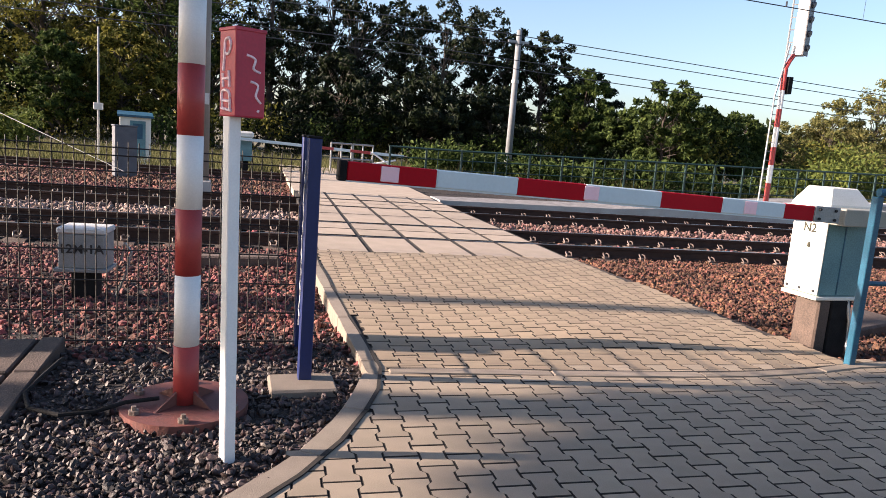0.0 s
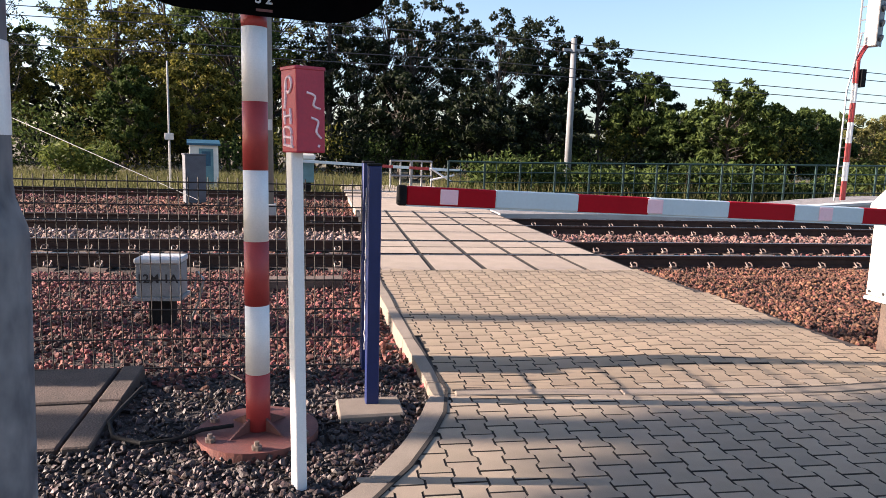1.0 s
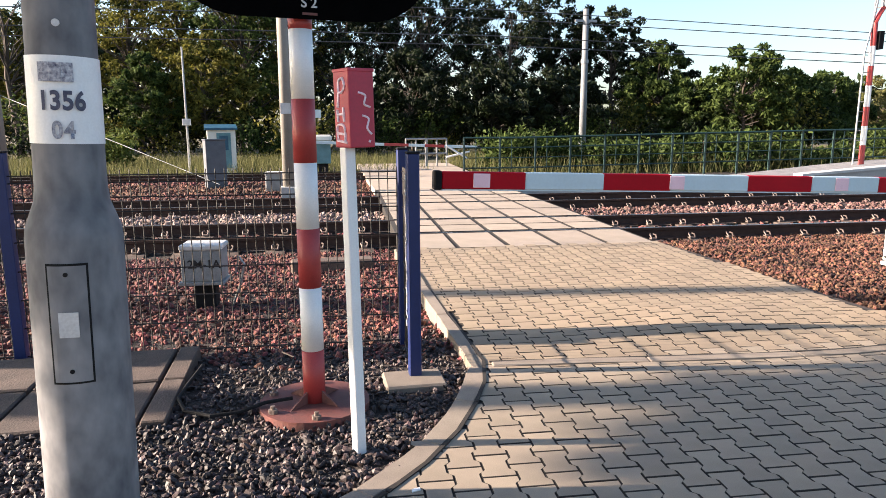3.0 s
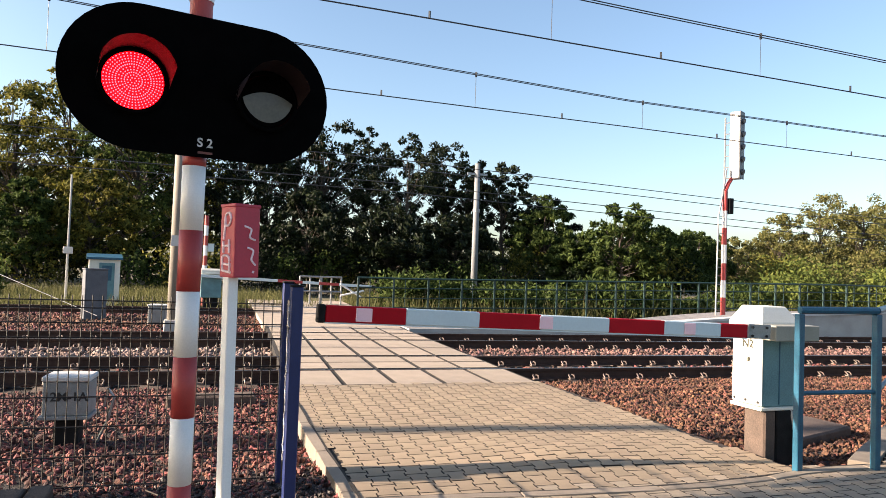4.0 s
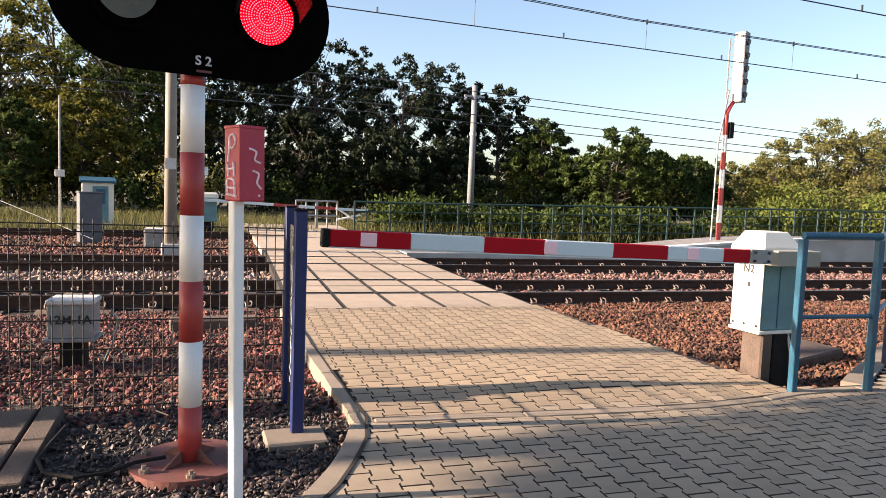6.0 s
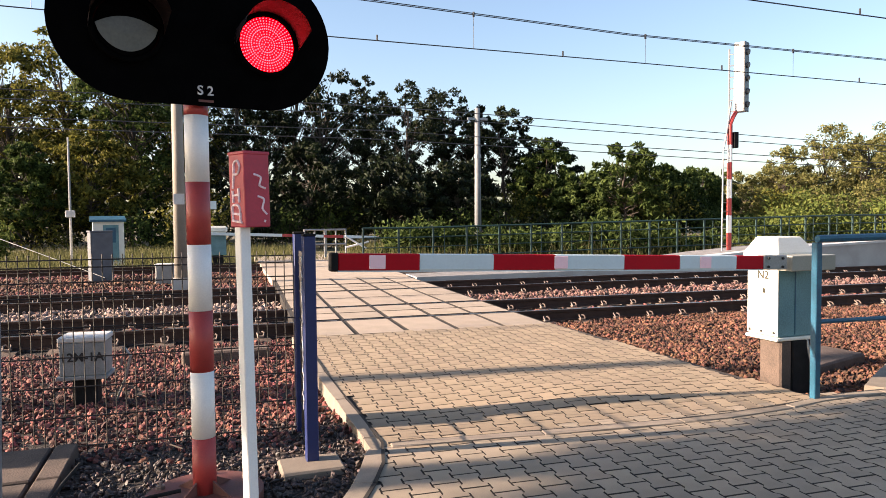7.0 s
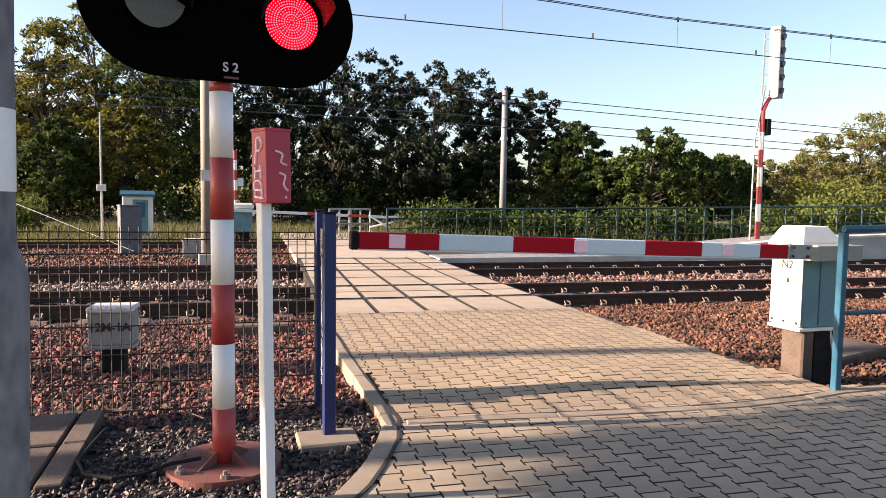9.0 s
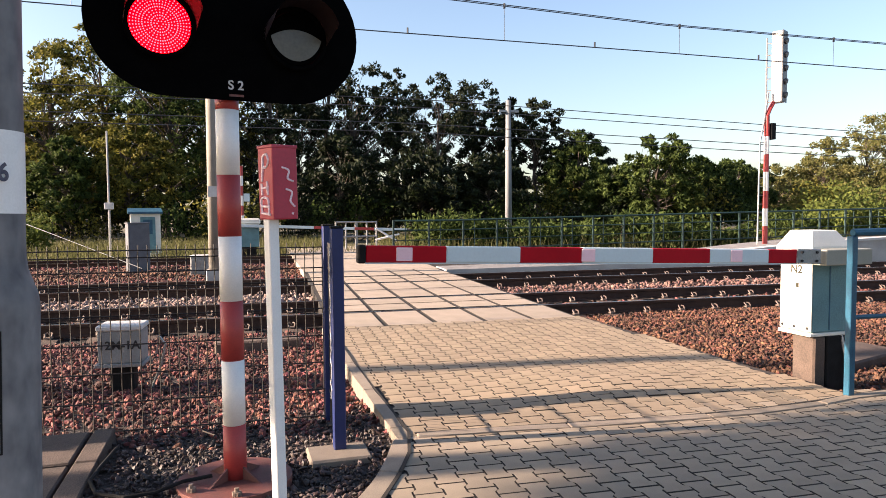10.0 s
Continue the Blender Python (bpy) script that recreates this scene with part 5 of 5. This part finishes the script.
# ---- kerbs, paving ----
def kerb_run(parent, pts, width, z0, z1, step, side=1, name="kerb_stone", mat=None):
    """Kerb stones laid end to end along a line."""
    line = []
    for (xa, ya), (xb, yb) in zip(pts, pts[1:]):
        k = max(1, int(math.hypot(xb - xa, yb - ya) / 0.06))
        line += [(xa + (xb - xa) * i / k, ya + (yb - ya) * i / k) for i in range(k)]
    line.append(pts[-1])
    cur, acc = [line[0]], 0.0
    runs = []
    for p, q in zip(line, line[1:]):
        acc += math.hypot(q[0] - p[0], q[1] - p[1])
        cur.append(q)
        if acc >= step:
            runs.append(cur)
            cur, acc = [q], 0.0
    if len(cur) > 1:
        runs.append(cur)
    rng = random.Random(len(pts))
    for r in runs:
        r = [r[0], r[len(r) // 3], r[2 * len(r) // 3], r[-1]] if len(r) > 4 else r
        d0 = Vector((r[-1][0] - r[0][0], r[-1][1] - r[0][1])).normalized() * 0.004
        inn, out = [], []
        for i, p in enumerate(r):
            a, b = r[max(0, i - 1)], r[min(len(r) - 1, i + 1)]
            t = Vector((b[0] - a[0], b[1] - a[1])).normalized()
            nx, ny = -t.y * side, t.x * side
            sh = d0 if i == 0 else (-d0 if i == len(r) - 1 else Vector((0, 0)))
            inn.append((p[0] + sh.x, p[1] + sh.y))
            out.append((p[0] + sh.x + nx * width, p[1] + sh.y + ny * width))
        o = out + inn[::-1]
        bm = prism(o if side > 0 else o[::-1], z0, z1 + rng.uniform(-0.001, 0.002), bev=0.008 if width > 0.03 else 0.0)
        part(name, bm, mat or M_KERB, parent)


def inside(poly, x, y):
    hit = False
    for (xa, ya), (xb, yb) in zip(poly, poly[1:] + poly[:1]):
        if (ya > y) != (yb > y) and x < (xb - xa) * (y - ya) / (yb - ya) + xa:
            hit = not hit
    return hit


APRON = [(x, y) for x, y in KERB_IN[4:]] + [(-4.0, 1.9), (-4.0, 1.2), (16.0, 1.2), (16.0, 6.75), (10.85, 7.08), (5.42, 4.06), (4.68, 4.12)]
WALKWAY = [(1.08, 4.20), (1.10, 5.9), (1.16, 8.6), (4.56, 8.42), (4.56, 4.45), (4.68, 4.12)]


def walk_height(x, y):
    """The walkway has settled unevenly: a low swelling before the barrier."""
    e = min(1.0, max(0.0, (y - 4.25) / 0.35))
    return e * (0.042 * math.exp(-((x - 3.1) / 1.0) ** 2 - ((y - 4.92) / 0.55) ** 2) + 0.008 * noise.noise((x * 1.3, y * 1.3, 7.0)))


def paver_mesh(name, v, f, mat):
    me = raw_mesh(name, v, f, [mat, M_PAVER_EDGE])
    # all but the top face get the darkened edge colour
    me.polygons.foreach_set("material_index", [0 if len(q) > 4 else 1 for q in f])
    return me


def paver_parts(cx, cy, z, lift=None):
    L, W, N = 0.0969, 0.0778, 0.0556
    o = [(-W, -L), (W, -L), (W, -0.058), (N, -0.036), (N, 0.036), (W, 0.058), (W, L), (-W, L), (-W, 0.058), (-N, 0.036), (-N, -0.036), (-W, -0.058)]
    rings = []
    for k, zz in ((1.0, -0.06), (1.0, -0.002), (0.965, 0.0)):
        rings.append([(x * k * CA - y * k * SA + cx, x * k * SA + y * k * CA + cy, zz + z) for x, y in o])
    if lift:
        rings = [[(x, y, zz + lift(x, y)) for x, y, zz in r] for r in rings]
    v = [p for r in rings for p in r]
    f = [tuple(range(24, 36))]
    for a in (0, 12):
        for i in range(12):
            j = (i + 1) % 12
            f.append((a + i, a + j, a + 12 + j, a + 12 + i))
    return v, f


def paving():
    ground_sheet = APRON[:9] + [(-4.0, 1.9), (-30, 1.5), (-30, -30), (40, -30), (40, 5.3), (16.0, 6.75), (10.85, 7.08), (5.42, 4.06), (4.68, 4.12)]
    pavement = solid("pavement", prism(ground_sheet, -0.2, -0.008), M_JOINT, "paving of interlocking concrete blocks before the crossing", "pavement", kind="structure")
    walkway = solid("walkway", prism(WALKWAY, -0.2, -0.008), M_JOINT, "block-paved walkway leading onto the crossing", "walkway", kind="structure")
    solid("plain_paving", prism([(-30, -30), (40, -30), (40, 1.35), (-30, 1.35)], -0.012, -0.004), M_PAVER_F, "plain block paving at the road side", "pavement", kind="structure")
    rng = random.Random(9)
    spots = []
    for i in range(-40, 130):
        for j in range(2, 52):
            u = i * 0.1405 + 0.03
            n = j * 0.2005 + (0.1 if i % 2 else 0.0)
            x, y = uv(u, n)
            if x > 15.5 or y < 1.3:
                continue
            for poly, ob in ((APRON, pavement), (WALKWAY, walkway)):
                if inside(poly, x, y) or (y < 4.3 and x < 1.2 and poly is APRON and inside(poly, x + 0.045, y - 0.03)):
                    spots.append((math.hypot(x - 1.2, y - 3.0), x, y, ob))
                    break
    spots.sort(key=lambda s: s[0])
    v, f = paver_parts(0, 0, 0)
    one = {pavement: paver_mesh("paver", v, f, M_PAVER), walkway: paver_mesh("paver", v, f, M_PAVER_W)}
    rest = {pavement: ([], []), walkway: ([], [])}
    count = {pavement: 0, walkway: 0}
    for d, x, y, ob in spots:
        z = rng.uniform(-0.001, 0.001)
        if count[ob] < 300:
            p = part("paver", one[ob], None, ob)
            if ob is walkway:
                h = walk_height(x, y)
                gx, gy = (walk_height(x + 0.05, y) - h) / 0.05, (walk_height(x, y + 0.05) - h) / 0.05
                turn = Vector((0, 0, 1)).rotation_difference(Vector((-gx, -gy, 1))).to_matrix().to_4x4()
                p.matrix_local = Matrix.Translation((x, y, z + h)) @ turn
            else:
                p.location = (x, y, z)
            count[ob] += 1
        else:
            vs, fs = rest[ob]
            k = len(vs)
            v, f = paver_parts(x, y, z, walk_height if ob is walkway else None)
            vs += v
            fs += [tuple(k + i for i in q) for q in f]
    for ob, (vs, fs) in rest.items():
        part("paver_field", paver_mesh("paver_field", vs, fs, M_PAVER_F if ob is pavement else M_PAVER_WF), None, ob, "concrete paving blocks", kind="stuff")
    kerb_run(pavement, KERB_IN[4:], 0.115, -0.2, 0.004, 0.5, -1)
    kerb_run(walkway, KERB_IN[:5], 0.09, -0.2, 0.003, 1.0, -1)
    # dark strip, slightly sunk, along the walkway's right edge
    kerb_run(walkway, [(4.57, 8.42), (4.57, 4.45), (4.65, 4.15)], 0.085, -0.2, -0.022, 1.0, 1, "edge_board", M_WOOD)
    band = [(1.12, 4.20), (1.7, 4.14), (2.4, 4.03), (3.0, 3.96), (3.6, 3.92), (4.2, 3.95), (4.7, 4.03), (5.42, 3.99)]
    kerb_run(pavement, band, 0.085, -0.2, 0.009, 1.0, 1)
    kerb_run(pavement, [(x, y + 0.087) for x, y in band], 0.022, -0.1, 0.006, 2.5, 1, "joint_line", M_JOINT)
    kerb_run(pavement, KERB_IN[3:], 0.022, -0.1, 0.006, 1.0, 1, "joint_line", M_JOINT)
    kerb_run(walkway, KERB_IN[:4], 0.018, -0.1, 0.004, 2.0, 1, "joint_line", M_JOINT)
    kerb_run(pavement, [(5.36, 4.06), (10.85, 7.12), (16.0, 6.8)], 0.19, -0.2, 0.015, 1.0, 1)


paving()


# ---- what moves: the flashing lamps ----
def flips(first, lit_first, end=10.3):
    """Rows of (seconds, turn) for a lamp disc: half a turn at each change."""
    turn = 0.0 if lit_first else 180.0
    rows = [(0.0, turn)]
    times = sorted(first)
    for t0 in times:
        if 0.05 < t0 < end - 0.3:
            for k in range(4):
                rows.append((t0 + 0.0334 * k, turn + 60 * k))
            turn += 180
    if rows[-1][0] < 9.99:
        rows.append((10.0, turn))
    return rows


def motions():
    left_on = [3.6 + 0.9 * k for k in range(-4, 8)]
    right_on = [4.1 + 0.9 * k for k in range(-4, 7)]
    for (d, x), lit in zip(discs, (True, False)):
        on, off = (left_on, right_on) if lit else (right_on, left_on)
        rows = flips([t - 0.09 if t < 5 else t for t in on] + [t + 0.02 if t < 5 else t for t in off], lit)
        walk(d, [(t, pose(x, -0.114, 2.385, 0, 0, a)) for t, a in rows])


motions()
